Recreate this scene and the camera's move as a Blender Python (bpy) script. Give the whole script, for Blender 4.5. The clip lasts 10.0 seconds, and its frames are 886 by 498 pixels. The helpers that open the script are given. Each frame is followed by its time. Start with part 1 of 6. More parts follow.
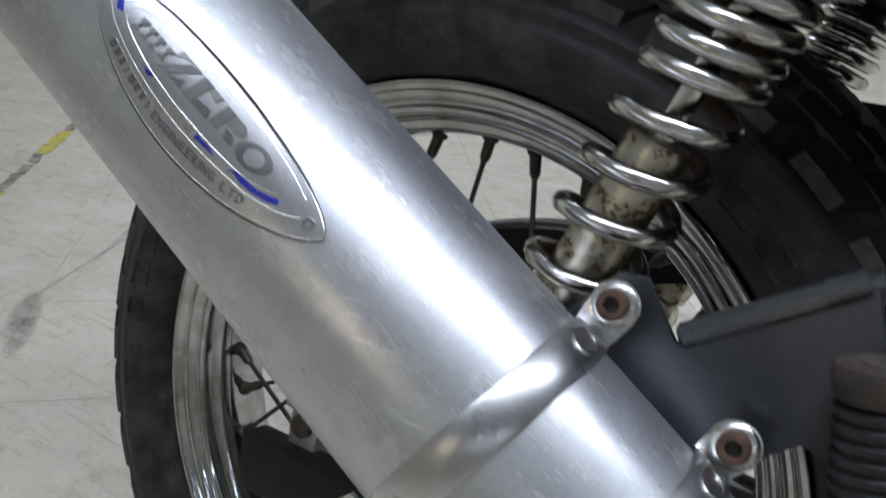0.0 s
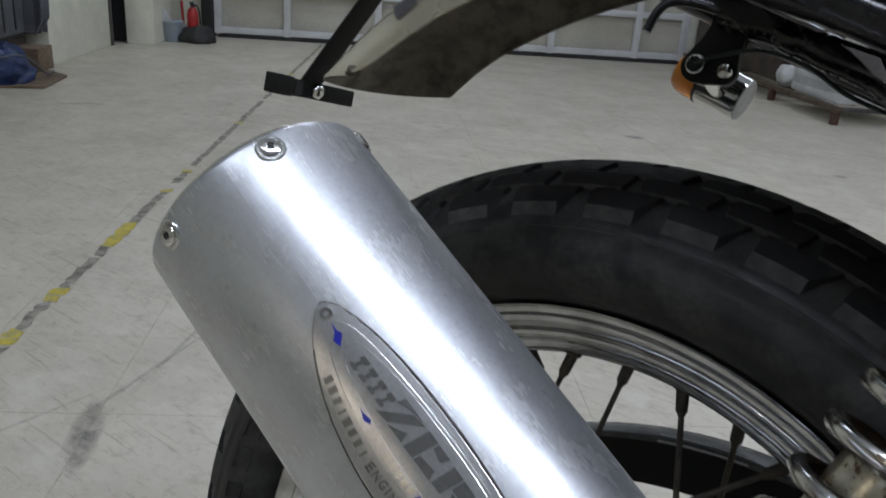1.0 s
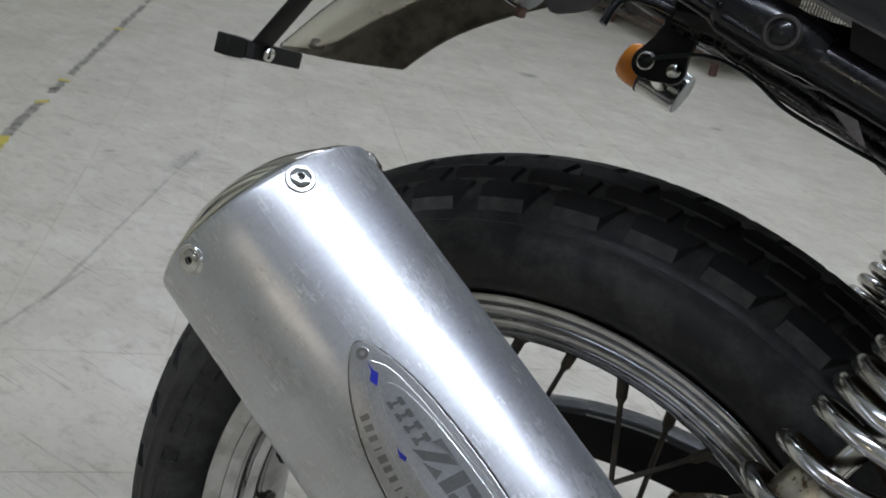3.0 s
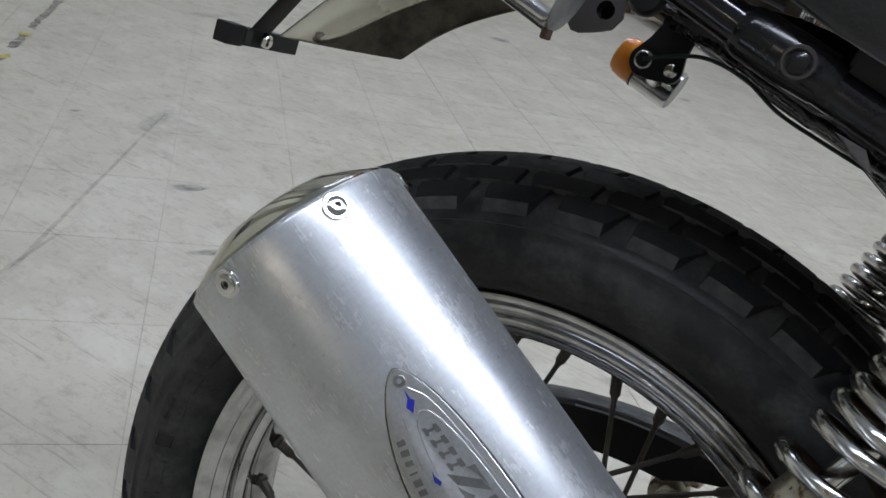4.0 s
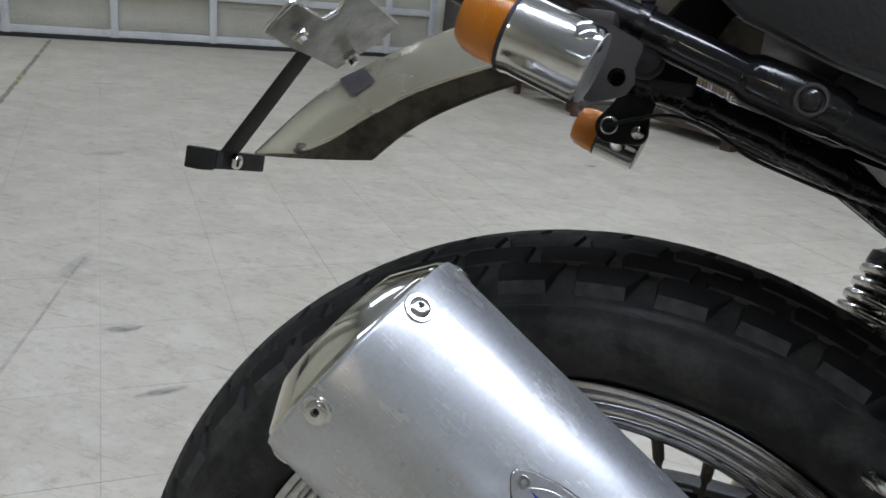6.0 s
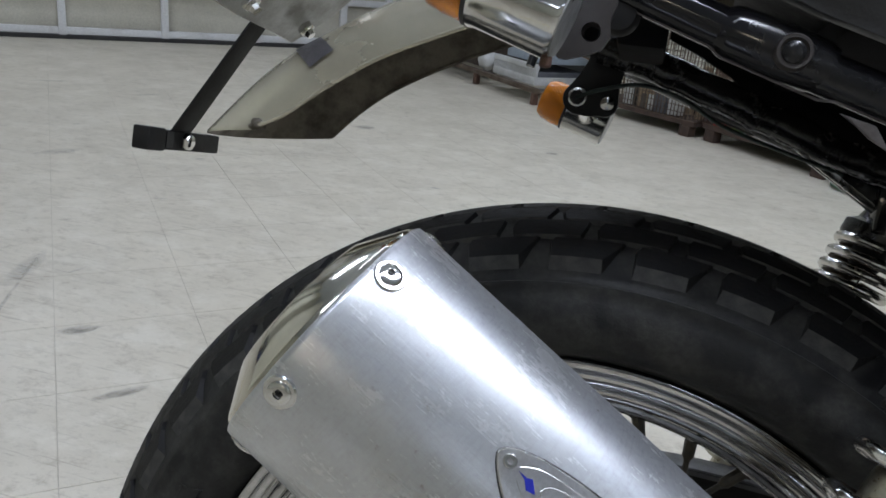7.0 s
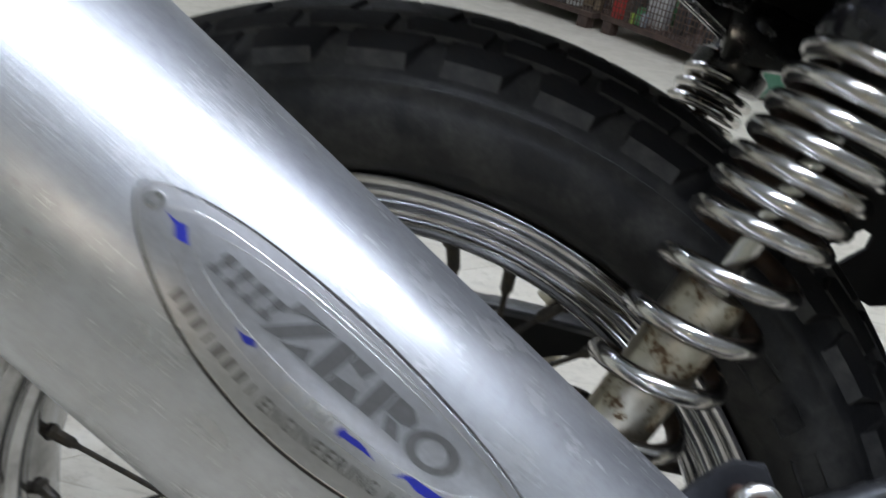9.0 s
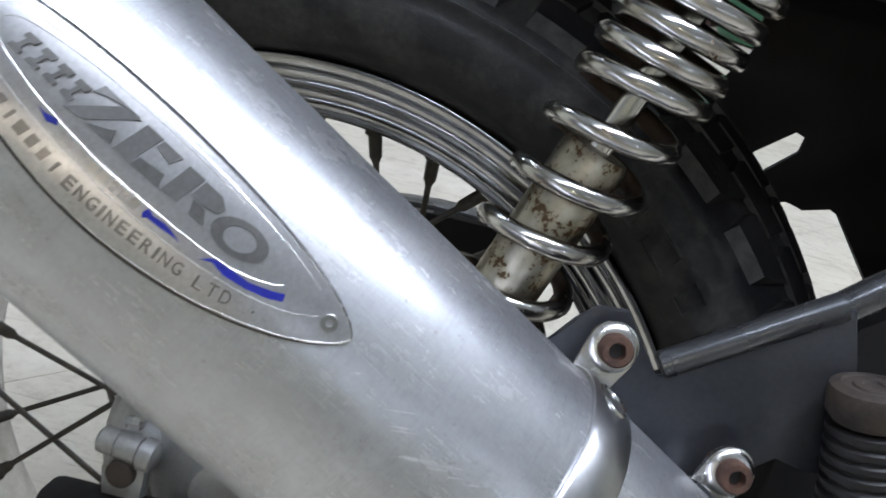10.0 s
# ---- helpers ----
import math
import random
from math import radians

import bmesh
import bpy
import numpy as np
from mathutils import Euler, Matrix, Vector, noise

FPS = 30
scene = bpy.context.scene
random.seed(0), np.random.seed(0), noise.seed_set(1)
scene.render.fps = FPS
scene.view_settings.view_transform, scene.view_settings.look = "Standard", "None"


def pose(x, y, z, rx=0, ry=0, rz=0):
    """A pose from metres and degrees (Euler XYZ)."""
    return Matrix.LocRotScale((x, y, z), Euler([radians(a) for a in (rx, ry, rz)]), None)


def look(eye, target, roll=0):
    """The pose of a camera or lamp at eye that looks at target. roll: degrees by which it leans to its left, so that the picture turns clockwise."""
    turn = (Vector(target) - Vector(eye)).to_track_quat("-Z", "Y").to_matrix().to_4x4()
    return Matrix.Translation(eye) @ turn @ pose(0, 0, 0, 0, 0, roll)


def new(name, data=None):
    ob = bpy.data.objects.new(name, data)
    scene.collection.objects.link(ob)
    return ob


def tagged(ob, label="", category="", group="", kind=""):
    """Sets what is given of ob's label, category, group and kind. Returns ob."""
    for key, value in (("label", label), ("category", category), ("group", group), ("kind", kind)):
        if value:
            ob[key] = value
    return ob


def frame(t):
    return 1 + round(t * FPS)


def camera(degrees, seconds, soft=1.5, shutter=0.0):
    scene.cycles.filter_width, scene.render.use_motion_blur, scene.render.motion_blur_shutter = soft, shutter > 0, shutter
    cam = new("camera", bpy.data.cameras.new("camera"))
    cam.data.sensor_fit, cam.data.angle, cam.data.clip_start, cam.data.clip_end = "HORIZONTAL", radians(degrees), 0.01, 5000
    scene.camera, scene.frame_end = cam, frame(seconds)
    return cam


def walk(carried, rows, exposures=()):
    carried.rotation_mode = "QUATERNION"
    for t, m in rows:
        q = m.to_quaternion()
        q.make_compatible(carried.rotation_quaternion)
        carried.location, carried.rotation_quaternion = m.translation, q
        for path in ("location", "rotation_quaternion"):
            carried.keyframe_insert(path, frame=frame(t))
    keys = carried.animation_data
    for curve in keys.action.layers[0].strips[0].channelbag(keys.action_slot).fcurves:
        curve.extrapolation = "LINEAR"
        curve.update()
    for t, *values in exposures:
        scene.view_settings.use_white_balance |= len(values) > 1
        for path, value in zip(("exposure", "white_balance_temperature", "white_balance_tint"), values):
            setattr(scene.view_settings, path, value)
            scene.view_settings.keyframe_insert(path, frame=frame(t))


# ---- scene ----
# ---- camera ----
cam = camera(58.33, 10.0, soft=1.6, shutter=0.3)
ROWS = [
    (0.0, 0.2445, -0.3922, 0.6934, 64.38, -2.05, 34.21),
    (0.5, 0.2020, -0.3840, 0.7363, 66.91, -2.86, 35.98),
    (1.0, 0.1540, -0.3871, 0.7685, 69.53, -3.79, 37.48),
    (1.5, 0.1490, -0.3973, 0.7882, 72.20, -4.27, 39.67),
    (2.0, 0.1475, -0.4018, 0.7914, 74.04, -4.67, 41.15),
    (2.5, 0.1346, -0.4037, 0.7956, 71.19, -6.28, 37.88),
    (3.0, 0.1010, -0.4146, 0.8059, 64.64, -9.81, 30.41),
    (3.2, 0.0882, -0.4166, 0.8101, 63.00, -10.76, 29.52),
    (4.3, 0.0704, -0.4280, 0.8318, 61.96, -12.11, 27.82),
    (4.5, 0.0695, -0.4290, 0.8337, 61.75, -12.14, 27.21),
    (5.0, 0.0678, -0.4182, 0.8327, 61.38, -9.02, 25.94),
    (5.5, 0.0233, -0.4561, 0.8030, 66.94, -7.60, 23.14),
    (5.7, 0.0165, -0.4504, 0.8125, 69.65, -6.86, 21.21),
    (6.8, 0.0087, -0.4190, 0.7967, 70.39, -5.04, 16.58),
    (7.0, 0.0060, -0.4197, 0.7927, 70.09, -5.03, 16.13),
    (7.5, 0.0023, -0.4136, 0.7890, 67.98, -5.10, 16.38),
    (8.0, -0.0343, -0.3777, 0.7748, 66.10, -6.32, 15.26),
    (8.5, -0.0253, -0.3702, 0.7760, 64.78, -8.24, 12.10),
    (8.8, 0.0285, -0.3758, 0.7582, 64.30, -8.80, 11.18),
    (9.0, 0.0612, -0.3648, 0.7304, 63.42, -9.03, 10.15),
    (9.5, 0.1104, -0.3554, 0.7047, 61.12, -10.33, 8.40),
    (10.0, 0.1169, -0.3774, 0.7045, 60.35, -9.53, 10.73),
]
walk(cam, [(t, pose(x, y, z, rx, ry, rz)) for t, x, y, z, rx, ry, rz in ROWS],
     [(0.0, 0.02), (0.5, -0.25), (1.0, -0.32), (1.5, -0.22), (2.0, -0.15), (3.0, -0.15), (4.5, -0.02), (5.0, 0.02), (5.5, 0.02), (7.0, 0.06), (8.0, 0.15), (8.5, 0.28), (9.0, 0.20), (9.5, 0.34), (10.0, 0.42)])
# ---- light ----
ROOM = pose(0, 0, 0, 0, 0, 41.18)          # the room is turned against the motorcycle
LEAN = -13.68                               # the motorcycle leans on its stand
HUB_HEIGHT = 0.327
CEILING = 2.9

world = bpy.data.worlds.new("world")
scene.world = world
world.use_nodes = True
world.node_tree.nodes["Background"].inputs[0].default_value = (0.75, 0.85, 1.0, 1)
world.node_tree.nodes["Background"].inputs[1].default_value = 0.02
scene.view_settings.exposure = 0.0

# (0.10, 2.05) and the last two: unseen fixtures added to brighten floor, walls
TUBE_LIGHTS = [(-1.12, -0.66, 0.16), (0.10, -0.66, 0.80), (1.32, -0.66, 0.72), (2.54, -0.66, 0.20), (0.10, 2.05, 0.26), (1.32, 2.05, 0.40), (2.54, 2.05, 0.30), (-0.6, 4.9, 0.75), (3.0, 4.4, 0.34), (-1.6, -6.2, 0.3), (1.0, -6.2, 0.3)]


def tube_lamp(u, v, share):
    data = bpy.data.lights.new("tube_light", "AREA")
    data.shape, data.size, data.size_y = "RECTANGLE", 1.2, 0.17
    data.energy, data.color = 35 * share, (0.785, 0.845, 1.0)
    ob = new("tube_light", data)
    ob.matrix_world = ROOM @ pose(u, v, CEILING - 0.125)
    return ob


for u, v, share in TUBE_LIGHTS:
    tube_lamp(u, v, share)
warm = bpy.data.lights.new("wall_tube_light", "AREA")
warm.shape, warm.size, warm.size_y = "RECTANGLE", 0.7, 0.12
warm.energy, warm.color = 10, (1.0, 0.88, 0.72)
new("wall_tube_light", warm).matrix_world = ROOM @ look((-4.05, -3.85, 2.42), (0, 0, 0.6))


# ---- materials ----
def nodes_of(name):
    m = bpy.data.materials.new(name)
    m.use_nodes = True
    nt = m.node_tree
    return m, nt, nt.nodes["Principled BSDF"], nt.links


def tex(nt, kind, coords="Object", scale=(1, 1, 1), **values):
    c = nt.nodes.new("ShaderNodeTexCoord")
    mp = nt.nodes.new("ShaderNodeMapping")
    mp.inputs["Scale"].default_value = scale
    nt.links.new(c.outputs[coords], mp.inputs["Vector"])
    n = nt.nodes.new(kind)
    nt.links.new(mp.outputs["Vector"], n.inputs["Vector"])
    for key, value in values.items():
        n.inputs[key.replace("_", " ")].default_value = value
    return n


def ramp(nt, socket, stops):
    r = nt.nodes.new("ShaderNodeValToRGB")
    nt.links.new(socket, r.inputs["Fac"])
    while len(r.color_ramp.elements) < len(stops):
        r.color_ramp.elements.new(0.5)
    for e, (p, c) in zip(r.color_ramp.elements, stops):
        e.position = p
        e.color = (c, c, c, 1) if isinstance(c, (int, float)) else (*c, 1)
    return r.outputs["Color"]


def mix(nt, fac, a, b, mode="MIX"):
    n = nt.nodes.new("ShaderNodeMix")
    n.data_type, n.blend_type = "RGBA", mode
    for sock, value in ((n.inputs["Factor"], fac), (n.inputs["A"], a), (n.inputs["B"], b)):
        if isinstance(value, (int, float)):
            sock.default_value = value if sock.name == "Factor" else (value, value, value, 1)
        elif isinstance(value, tuple):
            sock.default_value = (*value, 1)
        else:
            nt.links.new(value, sock)
    return n.outputs["Result"]


def bump(nt, b, socket, strength, distance=0.001):
    n = nt.nodes.new("ShaderNodeBump")
    n.inputs["Strength"].default_value, n.inputs["Distance"].default_value = strength, distance
    nt.links.new(socket, n.inputs["Height"])
    nt.links.new(n.outputs["Normal"], b.inputs["Normal"])


def surface(name, colour, second=None, rough=0.5, rough2=None, metal=0.0, scale=30.0, fine=300.0, relief=0.15, depth=0.0005,
            stretch=(1, 1, 1), cover=(0.4, 0.65), coat=0.0, spec=0.5, grain=0.82):
    """A material with stains at one scale and grain at another."""
    m, nt, b, links = nodes_of(name)
    second = second or tuple(c * 0.75 for c in colour)
    n1 = tex(nt, "ShaderNodeTexNoise", scale=stretch, Scale=scale, Detail=6.0, Roughness=0.6)
    n2 = tex(nt, "ShaderNodeTexNoise", scale=stretch, Scale=fine, Detail=3.0, Roughness=0.6)
    f1 = ramp(nt, n1.outputs["Fac"], [(cover[0], 0.0), (cover[1], 1.0)])
    c = mix(nt, f1, colour, second)
    g = ramp(nt, n2.outputs["Fac"], [(0.3, grain), (0.7, 1.0)])
    c = mix(nt, 1.0, c, g, "MULTIPLY")
    links.new(c, b.inputs["Base Color"])
    lo, hi = rough, rough if rough2 is None else rough2
    r = ramp(nt, f1, [(0.0, lo), (1.0, hi)])
    links.new(r, b.inputs["Roughness"])
    b.inputs["Metallic"].default_value = metal
    b.inputs["Coat Weight"].default_value = coat
    b.inputs["Specular IOR Level"].default_value = spec
    if relief:
        bump(nt, b, n2.outputs["Fac"], relief, depth)
    return m


def aluminium():
    """Polished muffler aluminium: a dull oxide skin over a brighter polish, brushed, with patches, shallow dents and dirt specks."""
    m, nt, b, links = nodes_of("polished_aluminium")
    sharp = nt.nodes.new("ShaderNodeBsdfPrincipled")
    fine = tex(nt, "ShaderNodeTexNoise", "UV", (60, 1300, 1), Scale=1.0, Detail=4.0, Roughness=0.7)
    cross = tex(nt, "ShaderNodeTexNoise", "UV", (900, 90, 1), Scale=1.0, Detail=3.0, Roughness=0.6)
    cloud = tex(nt, "ShaderNodeTexNoise", "UV", (34, 52, 1), Scale=1.0, Detail=9.0, Roughness=0.72)
    mottle = tex(nt, "ShaderNodeTexNoise", "UV", (330, 420, 1), Scale=1.0, Detail=7.0, Roughness=0.75)
    speck = tex(nt, "ShaderNodeTexNoise", "UV", (260, 260, 1), Scale=1.0, Detail=3.0, Roughness=0.5)
    dent = tex(nt, "ShaderNodeTexNoise", "UV", (16, 34, 1), Scale=1.0, Detail=2.0, Roughness=0.45)
    base = mix(nt, ramp(nt, cloud.outputs["Fac"], [(0.34, 0.0), (0.70, 1.0)]), (0.665, 0.685, 0.725), (0.535, 0.540, 0.535))
    base = mix(nt, ramp(nt, mottle.outputs["Fac"], [(0.50, 0.0), (0.72, 0.30)]), base, (0.43, 0.43, 0.43))
    base = mix(nt, ramp(nt, cross.outputs["Fac"], [(0.50, 0.0), (0.70, 0.28)]), base, (0.40, 0.40, 0.40))
    base = mix(nt, ramp(nt, speck.outputs["Fac"], [(0.69, 0.0), (0.76, 0.6)]), base, (0.22, 0.185, 0.14))
    r = mix(nt, ramp(nt, cloud.outputs["Fac"], [(0.3, 0.0), (0.72, 1.0)]), 0.40, 0.52)
    r = mix(nt, ramp(nt, mottle.outputs["Fac"], [(0.44, 0.0), (0.66, 0.4)]), r, 0.56)
    links.new(r, b.inputs["Roughness"])
    r = mix(nt, ramp(nt, cloud.outputs["Fac"], [(0.3, 0.0), (0.72, 1.0)]), 0.18, 0.32)
    links.new(mix(nt, ramp(nt, fine.outputs["Fac"], [(0.45, 0.0), (0.70, 0.6)]), r, 0.30), sharp.inputs["Roughness"])
    b1 = nt.nodes.new("ShaderNodeBump")
    b1.inputs["Strength"].default_value, b1.inputs["Distance"].default_value = 0.30, 0.0020
    links.new(dent.outputs["Fac"], b1.inputs["Height"])
    b2 = nt.nodes.new("ShaderNodeBump")
    b2.inputs["Strength"].default_value, b2.inputs["Distance"].default_value = 0.20, 0.0003
    links.new(fine.outputs["Fac"], b2.inputs["Height"])
    links.new(b1.outputs["Normal"], b2.inputs["Normal"])
    b3 = nt.nodes.new("ShaderNodeBump")
    b3.inputs["Strength"].default_value, b3.inputs["Distance"].default_value = 0.10, 0.0003
    links.new(cross.outputs["Fac"], b3.inputs["Height"])
    links.new(b2.outputs["Normal"], b3.inputs["Normal"])
    for n, metal in ((b, 0.84), (sharp, 1.0)):
        links.new(base, n.inputs["Base Color"])
        n.inputs["Metallic"].default_value = metal
        links.new(b3.outputs["Normal"], n.inputs["Normal"])
    blend = nt.nodes.new("ShaderNodeMixShader")
    links.new(ramp(nt, mottle.outputs["Fac"], [(0.36, 0.48), (0.64, 0.34)]), blend.inputs["Fac"])
    links.new(b.outputs["BSDF"], blend.inputs[1])
    links.new(sharp.outputs["BSDF"], blend.inputs[2])
    links.new(blend.outputs["Shader"], nt.nodes["Material Output"].inputs["Surface"])
    return m


def floor_tile_material(name="vinyl_tile"):
    m, nt, b, links = nodes_of(name)
    geo = nt.nodes.new("ShaderNodeNewGeometry")
    info = nt.nodes.new("ShaderNodeObjectInfo")

    def world_noise(scale, stretch=(1, 1, 1), turn=0.0, **values):
        mp = nt.nodes.new("ShaderNodeMapping")
        mp.inputs["Scale"].default_value = stretch
        mp.inputs["Rotation"].default_value = (0, 0, turn)
        links.new(geo.outputs["Position"], mp.inputs["Vector"])
        n = nt.nodes.new("ShaderNodeTexNoise")
        links.new(mp.outputs["Vector"], n.inputs["Vector"])
        n.inputs["Scale"].default_value = scale
        for key, value in values.items():
            n.inputs[key].default_value = value
        return n.outputs["Fac"]

    tone = ramp(nt, info.outputs["Random"], [(0.0, (0.560, 0.516, 0.423)), (1.0, (0.585, 0.540, 0.445))])
    blot = world_noise(3.2, Detail=8.0, Roughness=0.65)
    c = mix(nt, ramp(nt, blot, [(0.38, 0.0), (0.66, 0.55)]), tone, (0.425, 0.392, 0.318))
    for scale, turn, st, low, dark in ((4.0, 0.35, (1.2, 3, 1), 0.58, 0.20), (4.0, -0.9, (1.0, 3, 1), 0.58, 0.20), (9.0, 1.9, (1.0, 2.0, 1), 0.57, 0.26),
                                       (15.0, -1.1, (1.0, 2.0, 1), 0.58, 0.28)):
        streak = world_noise(scale, st, turn, Detail=8.0, Roughness=0.74)
        c = mix(nt, ramp(nt, streak, [(low, 0.0), (low + 0.11, dark)]), c, (0.235, 0.210, 0.165))
    for scale, turn, low in ((5.0, 0.55, 0.63), (6.0, -0.35, 0.64), (7.0, 1.25, 0.64), (4.0, 2.2, 0.65), (9.0, 1.75, 0.65)):
        scratch = world_noise(scale, (0.7, 16, 1), turn, Detail=4.0, Roughness=0.6)
        c = mix(nt, ramp(nt, scratch, [(low, 0.0), (low + 0.035, 0.42)]), c, (0.25, 0.215, 0.165))
    vein = world_noise(30.0, (1, 2.0, 1), 0.5, Detail=6.0, Roughness=0.75)
    c = mix(nt, ramp(nt, vein, [(0.53, 0.0), (0.68, 0.45)]), c, (0.30, 0.265, 0.205))
    smudge = world_noise(16.0, (1, 1.3, 1), 0.9, Detail=9.0, Roughness=0.78)
    c = mix(nt, ramp(nt, smudge, [(0.53, 0.0), (0.66, 0.55)]), c, (0.29, 0.250, 0.185))
    pale = world_noise(7.0, (1, 1.6, 1), 1.2, Detail=6.0, Roughness=0.7)
    c = mix(nt, ramp(nt, pale, [(0.50, 0.0), (0.66, 0.60)]), c, (0.635, 0.60, 0.515))
    grit = world_noise(240.0, Detail=2.0)
    c = mix(nt, ramp(nt, grit, [(0.66, 0.0), (0.74, 0.5)]), c, (0.30, 0.27, 0.23))
    links.new(c, b.inputs["Base Color"])
    links.new(ramp(nt, blot, [(0.3, 0.34), (0.7, 0.52)]), b.inputs["Roughness"])
    bump(nt, b, vein, 0.08, 0.0008)
    return m


def rusty_chrome(name, rust, rough=0.16, scale=140.0, clean=(0.70, 0.70, 0.69), dirty=(0.42, 0.39, 0.34), relief=0.12):
    m, nt, b, links = nodes_of(name)
    n1 = tex(nt, "ShaderNodeTexNoise", Scale=scale, Detail=7.0, Roughness=0.7)
    n2 = tex(nt, "ShaderNodeTexNoise", Scale=scale * 0.25, Detail=4.0)
    both = nt.nodes.new("ShaderNodeMath")
    both.operation = "ADD"
    links.new(n1.outputs["Fac"], both.inputs[0])
    links.new(n2.outputs["Fac"], both.inputs[1])
    half = nt.nodes.new("ShaderNodeMath")
    half.operation = "MULTIPLY"
    links.new(both.outputs[0], half.inputs[0])
    half.inputs[1].default_value = 0.5
    f = ramp(nt, half.outputs[0], [(0.5 - rust, 0.0), (0.53 - rust, 1.0)])
    film = ramp(nt, n2.outputs["Fac"], [(0.35, 0.0), (0.7, 1.0)])
    steel = mix(nt, film, clean, dirty)
    links.new(mix(nt, f, steel, (0.120, 0.070, 0.030)), b.inputs["Base Color"])
    links.new(mix(nt, f, mix(nt, film, rough, rough + 0.14), 0.75), b.inputs["Roughness"])
    links.new(ramp(nt, f, [(0.0, 1.0), (1.0, 0.1)]), b.inputs["Metallic"])
    bump(nt, b, n1.outputs["Fac"], relief, 0.0004)
    return m


def stain_material(name, colour, cover=0.6, scale=22.0):
    """A stain that fades out towards its edge."""
    m, nt, b, links = nodes_of(name)
    n = tex(nt, "ShaderNodeTexNoise", Scale=scale, Detail=7.0, Roughness=0.75)
    c = nt.nodes.new("ShaderNodeTexCoord")
    mp = nt.nodes.new("ShaderNodeMapping")
    mp.inputs["Location"].default_value, mp.inputs["Scale"].default_value = (-1.0, -1.0, 0.0), (2.0, 2.0, 0.0)
    links.new(c.outputs["Generated"], mp.inputs["Vector"])
    g = nt.nodes.new("ShaderNodeTexGradient")
    g.gradient_type = "SPHERICAL"
    links.new(mp.outputs["Vector"], g.inputs["Vector"])
    fade = ramp(nt, g.outputs["Fac"], [(0.0, 0.0), (0.55, 1.0)])
    patch = ramp(nt, n.outputs["Fac"], [(0.36, cover * 0.10), (0.66, cover)])
    links.new(mix(nt, 1.0, patch, fade, "MULTIPLY"), b.inputs["Alpha"])
    b.inputs["Base Color"].default_value = (*colour, 1)
    b.inputs["Roughness"].default_value = 0.6
    return m


ALU = aluminium()
TILE = floor_tile_material()
CHROME = surface("chrome", (0.74, 0.735, 0.72), (0.60, 0.59, 0.56), 0.09, 0.20, 1.0, 40, 500, 0.03, 0.0002, grain=0.93)
RIM_STEEL = surface("rim_chrome", (0.54, 0.54, 0.545), (0.36, 0.355, 0.35), 0.06, 0.17, 1.0, 45, 400, 0.04, 0.0002, grain=0.92)
SPRING_STEEL = rusty_chrome("spring_chrome", -0.112, 0.13, 240.0, (0.70, 0.69, 0.68), (0.36, 0.33, 0.29), 0.26)
SPRING_INNER = surface("rusty_shaded_inner_coil", (0.060, 0.042, 0.030), (0.095, 0.058, 0.034), 0.45, 0.7, 0.5, 160, 600, 0.3, 0.0005)
DAMPER_STEEL = rusty_chrome("rusty_damper_steel", -0.048, 0.30, 430.0, (0.60, 0.57, 0.48), (0.33, 0.28, 0.19))
STAINLESS = surface("stainless_steel", (0.74, 0.735, 0.725), (0.62, 0.605, 0.58), 0.20, 0.32, 1.0, 30, 400, 0.04, 0.0002, grain=0.93)
FENDER = surface("polished_fender", (0.60, 0.565, 0.455), (0.50, 0.465, 0.365), 0.16, 0.32, 0.55, 16, 400, 0.015, 0.0003, grain=0.97)
PATCH = surface("grey_tape", (0.30, 0.29, 0.315), (0.22, 0.21, 0.225), 0.40, 0.55, 0.35, 60, 400, 0.2, 0.0005)
SCRATCH = surface("fresh_scratch", (0.93, 0.93, 0.92), (0.82, 0.82, 0.82), 0.5, 0.6, 0.25, 200, 900, 0.2, 0.0002)
PLATE = surface("etched_plate", (0.62, 0.62, 0.63), (0.52, 0.515, 0.51), 0.28, 0.36, 0.9, 150, 800, 0.06, 0.0002, cover=(0.50, 0.74))
MIRROR = surface("mirror_polished_steel", (0.70, 0.675, 0.61), (0.58, 0.55, 0.48), 0.06, 0.13, 1.0, 25, 60, 0.05, 0.0012, grain=0.97)
BAND = surface("bright_band_steel", (0.62, 0.625, 0.64), (0.52, 0.52, 0.52), 0.27, 0.36, 1.0, 40, 400, 0.05, 0.0004, grain=0.94)
LETTER = surface("polished_lettering", (0.29, 0.285, 0.28), (0.22, 0.215, 0.21), 0.28, 0.38, 0.85, 80, 700, 0.03, 0.0002)
BLUE = surface("blue_enamel", (0.010, 0.018, 0.36), (0.02, 0.03, 0.25), 0.4, 0.5, 0.0, 90, 600, 0.05)
RUBBER = surface("tyre_rubber", (0.0125, 0.0128, 0.0135), (0.056, 0.055, 0.051), 0.44, 0.72, 0.0, 42, 300, 0.45, 0.0007, spec=0.36, cover=(0.43, 0.66), grain=0.62)
TREAD = surface("tread_rubber", (0.0085, 0.0086, 0.0092), (0.024, 0.0225, 0.020), 0.55, 0.78, 0.0, 60, 420, 0.45, 0.0008, spec=0.26, cover=(0.45, 0.66), grain=0.65)
BLOCK_SIDE = surface("dusty_block_rubber", (0.024, 0.0242, 0.0245), (0.072, 0.070, 0.065), 0.6, 0.8, 0.0, 90, 420, 0.4, 0.0007, cover=(0.36, 0.60))
BLACK = surface("black_paint", (0.009, 0.009, 0.011), (0.016, 0.016, 0.017), 0.12, 0.28, 0.0, 25, 350, 0.05, 0.0002, spec=0.38)
